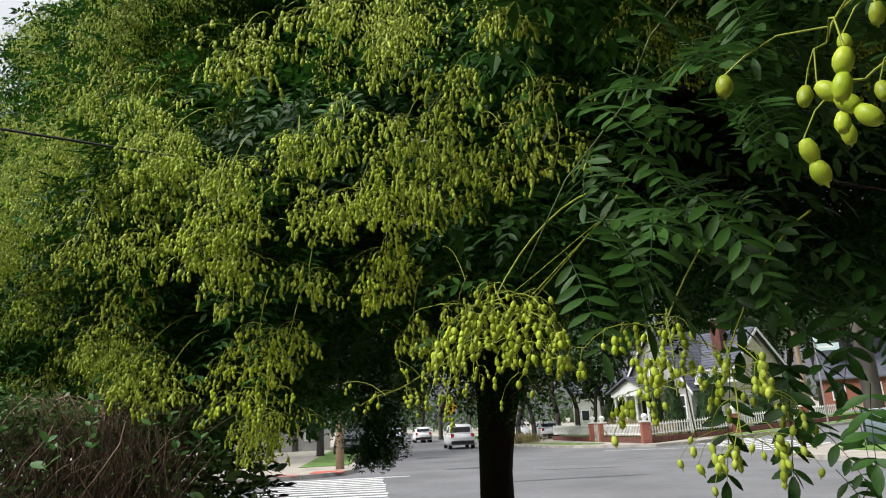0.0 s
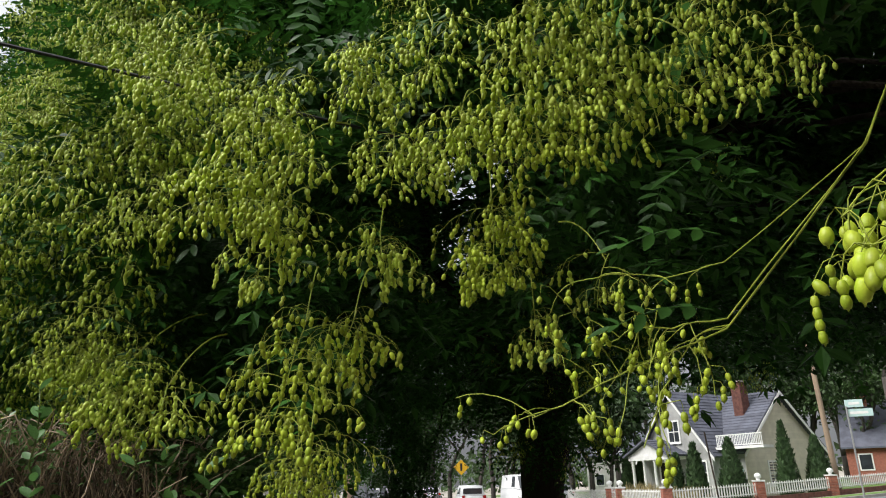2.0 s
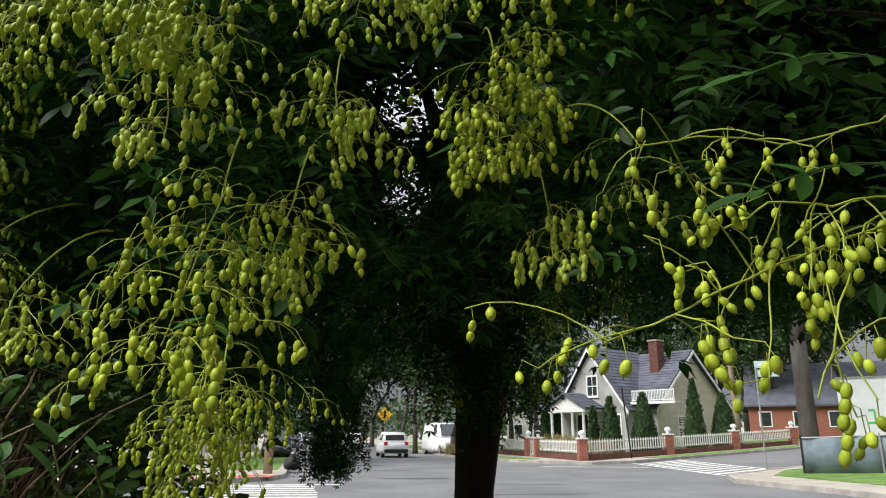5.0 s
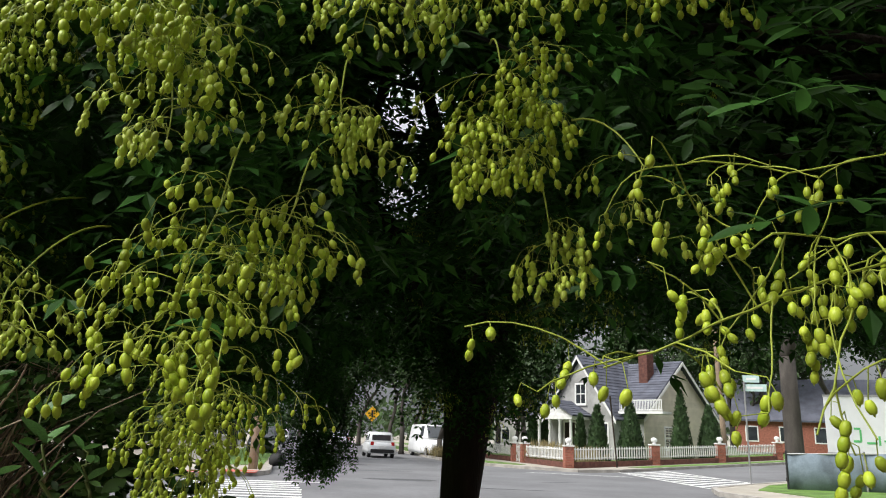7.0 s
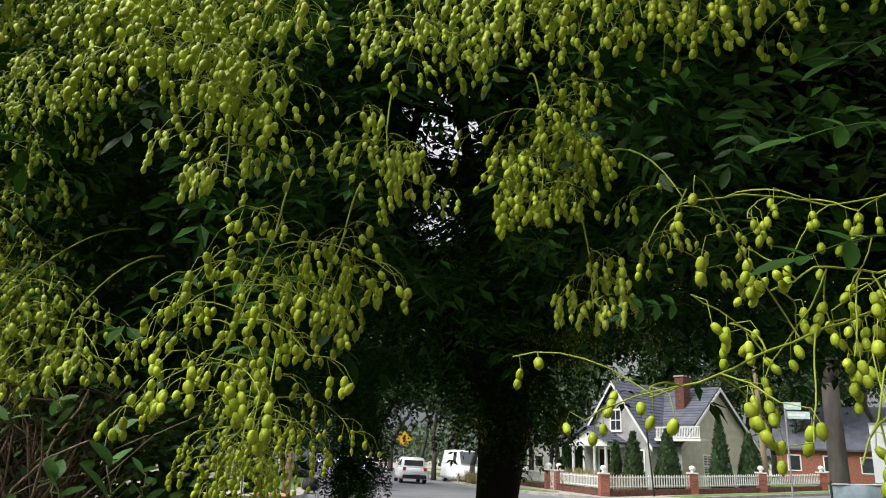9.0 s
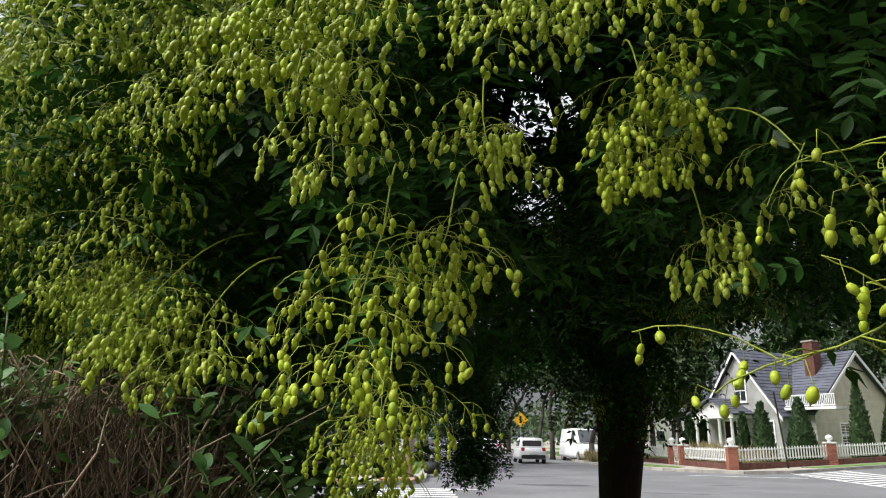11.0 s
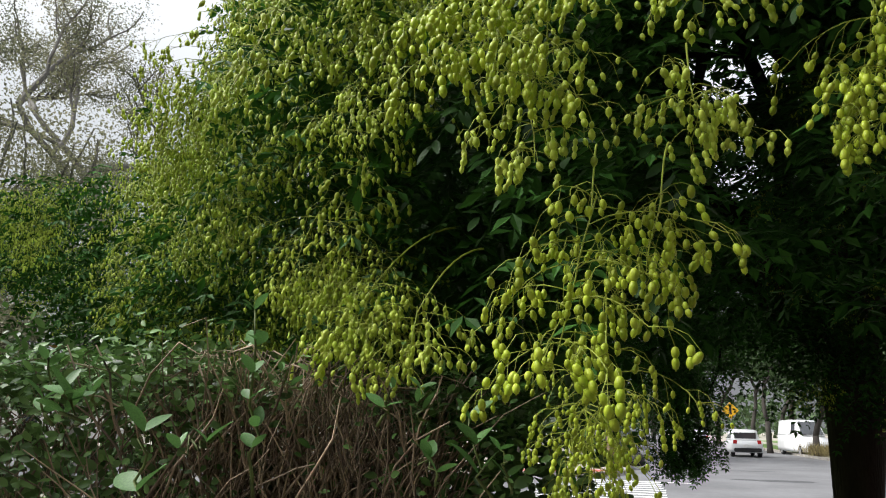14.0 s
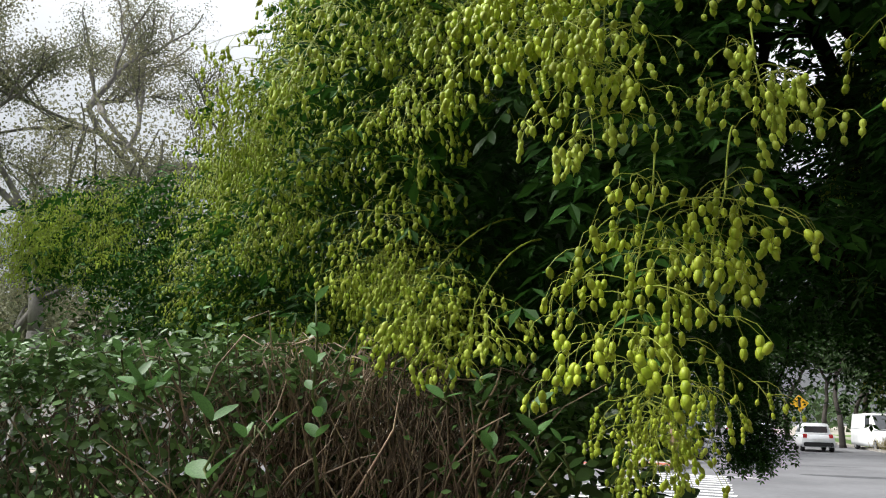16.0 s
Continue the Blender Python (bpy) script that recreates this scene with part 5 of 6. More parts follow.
C0 = Vector((*bearing(16.47, 41), 0))
PIERS = [C0] + [Vector((*bearing(b, d), 0)) for b, d in ((22.9, 46), (27.55, 51), (31.4, 57))]
LEFT1 = Vector((*bearing(13.1, 46.5), 0))
LEFT2 = LEFT1 + (LEFT1 - C0).normalized() * 3.2
fence = root("picket_fence", (C0.x, C0.y, 0.13), "white picket fence on a low brick base", "fence")
for a, b in zip(PIERS, PIERS[1:]):
    picket_panel(fence, a, b, int((b - a).length / 0.2))
picket_panel(fence, LEFT1, C0, int((LEFT1 - C0).length / 0.2))
gate_end = LEFT1 + (LEFT1 - C0).normalized() * 1.6
gate = root("gate", (LEFT1.x, LEFT1.y, 0.13), "white spiked metal garden gate, closed", "gate")
for i in range(9):
    p = LEFT1.lerp(gate_end, (i + 0.5) / 9)
    part("bar", Geo().tube([(p.x, p.y, 0.16), (p.x, p.y, 1.2), (p.x, p.y, 1.3)], [0.02, 0.02, 0.002], 5), WHITE, gate)
for z in (0.3, 1.05):
    part("rail", Geo().tube([(LEFT1.x, LEFT1.y, z), (gate_end.x, gate_end.y, z)], 0.022, 5), WHITE, gate)
picket_panel(fence, gate_end + (LEFT1 - C0).normalized() * 8, gate_end, 40)
for p in PIERS + [LEFT1, gate_end]:
    pier(p)


# ---- the corner house ----
K = Vector((*bearing(22.2, 53), 0))
UX, UY = Vector((0.53, -0.85, 0)).normalized(), Vector((0.85, 0.53, 0)).normalized()
HOUSE = Matrix(((UX.x, UY.x, 0, K.x), (UX.y, UY.y, 0, K.y), (0, 0, 1, 0.3), (0, 0, 0, 1))) @ Matrix.Scale(1.12, 4)
house = root("house", HOUSE, "grey and cream gabled house with a slate roof", "house")


def wall_poly(pts, thick, axis):
    """A wall from its outline, given thickness along an axis of the house."""
    g = Geo()
    n = len(pts)
    off = Vector((0, thick, 0)) if axis == "y" else Vector((thick, 0, 0))
    vs = [Vector(p) for p in pts] + [Vector(p) + off for p in pts]
    return g.add([tuple(v) for v in vs], [tuple(range(n)), tuple(range(2 * n - 1, n - 1, -1))] + [(i, i + n, (i + 1) % n + n, (i + 1) % n) for i in range(n)])


EV, RG = 3.0, 6.6
part("wall", wall_poly([(-7, 0, 0), (0, 0, 0), (0, 0, EV), (-7, 0, EV)], 0.25, "y"), STUCCO, house, "grey stucco front wall", local=True)
part("wall", wall_poly([(0, 0.26, 0), (0, 8, 0), (0, 8, EV), (0, 4, RG - 0.25), (0, 0.26, EV)], -0.25, "x"), SIDING, house, "cream clapboard gable wall", local=True)
part("wall", wall_poly([(-7, 0.26, 0), (-7, 8, 0), (-7, 8, EV), (-7, 4, RG - 0.25), (-7, 0.26, EV)], 0.25, "x"), SIDING, house, "", local=True)
part("wall", wall_poly([(-7, 8, 0), (0, 8, 0), (0, 8, EV), (-7, 8, EV)], 0.2, "y"), SIDING, house, "", local=True)
# clapboards of the gable end
k = 0
z = 0.15
while z < RG - 0.5:
    half = 4.0 if z < EV else 4.0 * (RG - 0.25 - z) / (RG - 0.25 - EV)
    part("clapboard", Geo().add([(0.004, 4 - half, z), (0.004, 4 + half, z), (0.03, 4 + half, z), (0.03, 4 - half, z), (0.004, 4 - half, z + 0.155), (0.004, 4 + half, z + 0.155)],
                                [(3, 2, 1, 0), (3, 5, 4), (3, 2, 5), (0, 3, 4), (2, 1, 5)]), SIDING, house, local=True)
    z += 0.16


def roof_plane(a, b, c, d, name="roof_slope"):
    """Rows of shingles on a slope: a-b along the eave, d-c along the ridge."""
    a, b, c, d = map(Vector, (a, b, c, d))
    nrm = (b - a).cross(d - a).normalized()
    if nrm.z < 0:
        nrm = -nrm
    base = part(name, Geo().add([tuple(p) for p in (a, b, c, d)] + [tuple(p + nrm * 0.1) for p in (a, b, c, d)],
                                [(0, 1, 2, 3), (7, 6, 5, 4), (0, 4, 5, 1), (1, 5, 6, 2), (2, 6, 7, 3), (3, 7, 4, 0)]), SLATE, house, "dark blue-grey slate", local=True)
    rows = max(4, int((d - a).length / 0.28))
    for i in range(rows):
        s0, s1 = i / rows, (i + 1.02) / rows
        p = [a.lerp(d, s0), b.lerp(c, s0), b.lerp(c, min(1, s1)), a.lerp(d, min(1, s1))]
        o = [p[0] + nrm * 0.135, p[1] + nrm * 0.135, p[2] + nrm * 0.108, p[3] + nrm * 0.108]
        part("roof_course", Geo().add([tuple(v) for v in p[:2]] + [tuple(v) for v in o], [(2, 3, 4, 5), (0, 1, 3, 2)]), SLATE, base, local=True)
    return base


roof_plane((-7.3, -0.45, EV - 0.35), (0.35, -0.45, EV - 0.35), (0.35, 4, RG), (-7.3, 4, RG))
roof_plane((0.35, 8.45, EV - 0.35), (-7.3, 8.45, EV - 0.35), (-7.3, 4, RG), (0.35, 4, RG))
# front wing with its own gable
WX0, WX1, WY = -7.0, -1.4, -1.2
WM = (WX0 + WX1) / 2
part("wall", wall_poly([(WX0, WY, 0), (WX1, WY, 0), (WX1, WY, EV), (WM, WY, RG - 0.1), (WX0, WY, EV)], 0.22, "y"), STUCCO, house, "grey stucco gable front", local=True)
part("wall", wall_poly([(WX0, WY + 0.23, 0), (WX0, -0.01, 0), (WX0, -0.01, EV), (WX0, WY + 0.23, EV)], 0.2, "x"), STUCCO, house, "", local=True)
part("wall", wall_poly([(WX1, WY + 0.23, 0), (WX1, -0.01, 0), (WX1, -0.01, EV), (WX1, WY + 0.23, EV)], -0.2, "x"), STUCCO, house, "", local=True)
roof_plane((WX0 - 0.4, WY - 0.3, EV - 0.5), (WX0 - 0.4, 3.9, EV - 0.5), (WM, 3.9, RG + 0.18), (WM, WY - 0.3, RG + 0.18))
roof_plane((WX1 + 0.4, 3.9, EV - 0.5), (WX1 + 0.4, WY - 0.3, EV - 0.5), (WM, WY - 0.3, RG + 0.18), (WM, 3.9, RG + 0.18))
for x in (WX0 - 0.4, WX1 + 0.4):
    part("bargeboard", Geo().add([(x, WY - 0.34, EV - 0.52), (WM, WY - 0.34, RG + 0.16), (WM, WY - 0.34, RG - 0.05), (x, WY - 0.34, EV - 0.73), (x, WY - 0.30, EV - 0.52), (WM, WY - 0.30, RG + 0.16), (WM, WY - 0.30, RG - 0.05), (x, WY - 0.30, EV - 0.73)],
                                 [(0, 1, 2, 3), (7, 6, 5, 4), (0, 4, 5, 1), (3, 2, 6, 7)]), WHITE, house, "white bargeboard", local=True)
for y in (-0.45, 8.45):
    part("bargeboard", Geo().add([(0.36, y, EV - 0.33), (0.36, 4, RG + 0.02), (0.36, 4, RG - 0.2), (0.36, y, EV - 0.55), (0.4, y, EV - 0.33), (0.4, 4, RG + 0.02), (0.4, 4, RG - 0.2), (0.4, y, EV - 0.55)],
                                 [(0, 1, 2, 3), (7, 6, 5, 4), (0, 4, 5, 1), (3, 2, 6, 7)]), WHITE, house, "white bargeboard", local=True)


def house_window(x, y, z, w, h, face="y"):
    """A sash window proud of its wall: frame, glass, glazing bars, sill."""
    m = pose(x, y, z) if face == "y" else pose(x, y, z, 0, 0, 90)
    fr = part("window", Geo().box((-w / 2 - 0.1, -0.06, -0.08), (-w / 2, 0.02, h + 0.1), m).box((w / 2, -0.06, -0.08), (w / 2 + 0.1, 0.02, h + 0.1), m)
              .box((-w / 2, -0.06, h), (w / 2, 0.02, h + 0.1), m).box((-w / 2, -0.06, -0.08), (w / 2, 0.02, 0), m), WHITE, house, "white-framed sash window", local=True)
    for s in (0, 1):
        part("pane", Geo().box((-w / 2, -0.02, h / 2 * s + 0.01), (w / 2, -0.01, h / 2 * (s + 1) - 0.01), m), GLASS, fr, local=True)
    part("glazing_bar", Geo().box((-w / 2, -0.04, h / 2 - 0.03), (w / 2, -0.005, h / 2 + 0.03), m), WHITE, fr, local=True)
    part("glazing_bar", Geo().box((-0.02, -0.04, 0), (0.02, -0.005, h), m), WHITE, fr, local=True)
    part("sill", Geo().box((-w / 2 - 0.14, -0.12, -0.14), (w / 2 + 0.14, 0.02, -0.08), m), WHITE, fr, local=True)


house_window(WM + 0.1, WY, 3.6, 0.8, 1.25)
house_window(WX1 - 0.95, WY, 1.0, 0.9, 1.3)
house_window(-0.75, 0, 1.2, 0.6, 0.7)
house_window(0, 2.6, 0.9, 0.8, 1.3, "x")
part("garage_door", Geo().box((-1.2, -0.05, 0), (-0.2, -0.005, 1.9)), SIGN_GREEN, house, "pale blue side door", local=True)
# porch
PX0, PX1, PY0 = -6.6, -3.5, WY - 1.7
part("porch_floor", bevelled(Geo().box((PX0, PY0, 0), (PX1, WY, 0.35)), 0.02), CONCRETE, house, "", local=True)
for x in (PX0 + 0.15, PX0 + 1.1, PX1 - 1.1, PX1 - 0.15):
    part("porch_column", Geo().tube([(x, PY0 + 0.15, z) for z in (0.35, 0.42, 0.48, 1.4, 2.35, 2.42, 2.5)], [0.14, 0.14, 0.1, 0.1, 0.085, 0.12, 0.12], 12), WHITE, house, "white round column", True, local=True)
part("porch_beam", Geo().box((PX0 - 0.1, PY0, 2.5), (PX1 + 0.1, WY, 2.78)), WHITE, house, "", local=True)
PMX = (PX0 + PX1) / 2
part("porch_gable", wall_poly([(PX0 - 0.1, PY0 + 0.05, 2.78), (PX1 + 0.1, PY0 + 0.05, 2.78), (PMX, PY0 + 0.05, 3.6)], 0.1, "y"), WHITE, house, "", local=True)
roof_plane((PX0 - 0.35, PY0 - 0.25, 2.68), (PX0 - 0.35, WY, 2.68), (PMX, WY, 3.68), (PMX, PY0 - 0.25, 3.68), "porch_roof")
roof_plane((PX1 + 0.35, WY, 2.68), (PX1 + 0.35, PY0 - 0.25, 2.68), (PMX, PY0 - 0.25, 3.68), (PMX, WY, 3.68), "porch_roof")
door = part("front_door", Geo().box((PMX - 0.45, WY - 0.05, 0.35), (PMX + 0.45, WY - 0.005, 2.35)), BARK, house, "dark front door", local=True)
part("door_frame", Geo().box((PMX - 0.57, WY - 0.07, 0.35), (PMX - 0.45, WY - 0.004, 2.47)).box((PMX + 0.45, WY - 0.07, 0.35), (PMX + 0.57, WY - 0.004, 2.47)).box((PMX - 0.45, WY - 0.07, 2.35), (PMX + 0.45, WY - 0.004, 2.47)), WHITE, house, "", local=True)
# balcony rail over the low front eave
for z in (3.15, 3.75):
    part("balcony_rail", Geo().box((-1.2, -0.9, z), (2.0, -0.85, z + 0.06)), WHITE, house, "white balcony rail", local=True)
for i in range(28):
    x = -1.15 + 3.1 * i / 27
    part("baluster", Geo().box((x - 0.02, -0.89, 3.2), (x + 0.02, -0.86, 3.76)), WHITE, house, local=True)
part("balcony_deck", Geo().box((-1.3, -0.95, 2.95), (2.05, 0, 3.1)), WHITE, house, "", local=True)
chim = part("chimney", bevelled(Geo().box((-1.85, 2.2, 3.8), (-1.2, 2.9, 7.3)), 0.02), BRICK_DARK, house, "red brick chimney", local=True)
for k in range(22):
    part("brick_course", Geo().box((-1.87, 2.18, 4.5 + k * 0.125), (-1.18, 2.92, 4.5 + k * 0.125 + 0.11)), BRICK_DARK, chim, local=True)
part("chimney_cap", Geo().box((-1.92, 2.12, 7.28), (-1.13, 2.97, 7.38)), CONCRETE, chim, local=True)


# ---- other houses ----
def far_house(b, d, w, depth, eave, ridge, turn, wall_mat, label, seed):
    """A simple gabled house: walls, roof, windows and door."""
    x, y = bearing(b, d)
    z0 = ground_height(x)
    m = Matrix.Translation((x, y, z0)) @ pose(0, 0, 0, 0, 0, turn)
    ob = root("house", m, label, "house", "houses farther down")
    part("wall", bevelled(Geo().box((-w / 2, -depth / 2, 0), (w / 2, depth / 2, eave)), 0.03), wall_mat, ob, local=True)
    for s in (-1, 1):
        part("gable", Geo().add([(s * w / 2, -depth / 2, eave), (s * w / 2, depth / 2, eave), (s * w / 2, 0, ridge - 0.15), (s * (w / 2 - 0.2), -depth / 2, eave), (s * (w / 2 - 0.2), depth / 2, eave), (s * (w / 2 - 0.2), 0, ridge - 0.15)],
                                [(0, 1, 2), (5, 4, 3), (0, 3, 4, 1), (1, 4, 5, 2), (2, 5, 3, 0)]), wall_mat, ob, local=True)
        a = [(-w / 2 - 0.3, s * (depth / 2 + 0.4), eave - 0.3), (w / 2 + 0.3, s * (depth / 2 + 0.4), eave - 0.3), (w / 2 + 0.3, 0, ridge), (-w / 2 - 0.3, 0, ridge)]
        part("roof", Geo().add(a + [(p[0], p[1], p[2] + 0.15) for p in a], [(0, 1, 2, 3), (7, 6, 5, 4), (0, 4, 5, 1), (1, 5, 6, 2), (2, 6, 7, 3), (3, 7, 4, 0)]), SLATE, ob, local=True)
    n = max(2, int(w / 2.6))
    for i in range(n):
        wx = -w / 2 + w * (i + 0.5) / n
        for lv in range(1 if eave < 3.6 else 2):
            win = part("window", Geo().box((wx - 0.55, -depth / 2 - 0.05, 0.9 + lv * 2.6), (wx + 0.55, -depth / 2 - 0.005, 2.3 + lv * 2.6)), WHITE, ob, local=True)
            part("pane", Geo().box((wx - 0.45, -depth / 2 - 0.06, 1.0 + lv * 2.6), (wx + 0.45, -depth / 2 - 0.051, 2.2 + lv * 2.6)), GLASS, win, local=True)
    return ob


h2 = far_house(34.2, 76, 14, 9, 3.0, 6.7, -33, BRICK, "red brick house with a wide grey roof", 1)
part("chimney", Geo().box((-5.6, -0.4, 6), (-4.9, 0.4, 7.7)), BRICK, h2, local=True)
far_house(13.4, 96, 9, 8, 4.6, 7.4, -12, FAR_WALL, "pale two-storey house behind trees", 2)
far_house(-13, 62, 9, 8, 5.6, 8.4, 10, FAR_WALL, "pale two-storey house behind trees", 3)
far_house(-52, 60, 16, 9, 3.0, 5.4, 50, FAR_WALL, "low pale house beyond the hedge", 5)
# behind and beside the walk: unseen houses added to block low sky light
far_house(172, 8.8, 16, 9, 5.6, 8.8, 180, BRICK_DARK, "unseen dark brick two-storey house added to block sky light", 6)
far_house(-122, 9.6, 12, 8, 5.6, 8.4, 110, BRICK_DARK, "unseen dark brick two-storey house added to block sky light", 7)
far_house(96, 20, 16, 9, 5.6, 8.6, -100, BRICK, "unseen red brick house added across the street to block sky light", 8)


# ---- poles, signs, wires ----
def utility_pole(x, y, h, r0, label, lean=0.0):
    z = ground_height(x) + 0.1
    ob = root("utility_pole", (x, y, z), label, "utility pole", "utility poles")
    part("pole", Geo().tube([(x + lean * k / 6, y, z - 0.1 + h * k / 6) for k in range(7)], [r0 * (1 - 0.05 * k) for k in range(7)], 12), POLE, ob, "weathered brown wood", True)
    part("crossarm", Geo().box((x + lean - 1.1, y - 0.05, z + h - 0.7), (x + lean + 1.1, y + 0.05, z + h - 0.58)), POLE, ob)
    for k in (-0.9, -0.4, 0.4, 0.9):
        part("insulator", Geo().tube([(x + lean + k, y, z + h - 0.58), (x + lean + k, y, z + h - 0.45)], [0.05, 0.03], 8), METAL, ob)


utility_pole(-4.1, 28.6, 9.5, 0.17, "brown wooden utility pole on the corner pavement")
px, py = bearing(27.9, 54)
utility_pole(px, py, 10, 0.2, "weathered wooden utility pole by the fence", -0.3)


def wire(a, b, sag, r=0.012):
    single("power_line", Geo().tube(limb_curve(a, b, -sag, 14, 0, 1), r, 4), WIRE, "thin black overhead power line", "power line", group="overhead lines", smooth=True)


for z in (8.4, 8.9):
    wire((px, py, z), (*bearing(60, 50), z), 0.6)
    wire((px, py, z), (*bearing(8, 80), z), 0.6)
for a, b, z in ((-64, -38, 4.2), (-64, -36, 5.4), (-66, -40, 3.6)):
    wire((*bearing(a, 24), z), (*bearing(b, 30), z), 0.25, 0.014)
wire((-9.0, -1.314, 3.091), (0.1, 2.378, 2.37), 0.0, 0.004)


def street_sign(b, d, h, label):
    x, y = bearing(b, d)
    z = ground_height(x) + 0.1
    ob = root("street_sign", (x, y, z), label, "street sign")
    part("post", Geo().tube([(x, y, z - 0.1), (x - 0.02, y, z + h)], 0.035, 8), METAL, ob)
    m = Matrix.Translation((x, y, z + h)) @ pose(0, 0, 0, 0, 0, -25)
    part("plate", bevelled(Geo().box((-0.05, -0.015, -0.05), (0.6, 0.015, 0.25), m), 0.005), SIGN_GREEN, ob, "pale street-name plate with a plain bar")
    part("plate", bevelled(Geo().box((0.0, 0.03, -0.42), (0.9, 0.05, -0.12), m), 0.005), SIGN_GREEN, ob)
    for z1, w in ((0.05, 0.4), (-0.32, 0.65)):
        part("bar", Geo().box((0.08, -0.022 if z1 > 0 else 0.022, z1), (0.08 + w, -0.017 if z1 > 0 else 0.027, z1 + 0.1), m), WHITE, ob)


street_sign(29.5, 33, 4.1, "grey post with two pale street-name plates")
x, y = bearing(20.15, 42.6)
ob = root("sign_post", (x, y, 0.13), "thin dark leaning metal post by the kerb", "post")
part("post", Geo().tube([(x, y, 0.05), (x - 0.35, y, 4.2)], 0.045, 8), BARK, ob)
x, y = bearing(0.95, 57)
ob = root("warning_sign", (x, y, 0.13), "yellow diamond warning sign on a post", "street sign")
part("post", Geo().tube([(x, y, 0), (x, y, 3.6)], 0.04, 8), METAL, ob)
m = Matrix.Translation((x, y - 0.06, 3.0)) @ pose(0, 0, 0, 0, 45, 0)
part("plate", bevelled(Geo().box((-0.42, -0.01, -0.42), (0.42, 0.01, 0.42), m), 0.004), SIGN_YELLOW, ob)
part("bar", Geo().box((x - 0.08, y - 0.085, 2.75), (x + 0.08, y - 0.075, 3.3)), DARK, ob)


# ---- vehicles ----
def wheel(parent, x, y, r, w=0.22):
    ty = part("wheel", Geo().tube([(x, y - w / 2, r), (x, y - w / 2 + 0.03, r), (x, y + w / 2 - 0.03, r), (x, y + w / 2, r)], [r * 0.9, r, r, r * 0.9], 20), DARK, parent, "black tyre", True, local=True)
    part("rim", Geo().tube([(x, y - w / 2 - 0.012, r), (x, y + w / 2 + 0.012, r)], r * 0.62, 12), METAL, ty, "grey metal rim", local=True)


def loft(profiles):
    """A body from cross sections along x: (x, half width low, half width high, z low, z shoulder, z top)."""
    g = Geo()
    vs = []
    for x, wl, wh, z0, z1, z2 in profiles:
        vs += [(x, -wl, z0), (x, -wl - 0.03, (z0 + z1) / 2), (x, -wl, z1), (x, -wh, z2), (x, wh, z2), (x, wl, z1), (x, wl + 0.03, (z0 + z1) / 2), (x, wl, z0)]
    n = len(profiles)
    fs = []
    for i in range(n - 1):
        for k in range(8):
            a, b = i * 8 + k, i * 8 + (k + 1) % 8
            fs.append((a, b, b + 8, a + 8))
    fs += [tuple(range(7, -1, -1)), tuple(range((n - 1) * 8, n * 8))]
    return g.add(vs, fs)


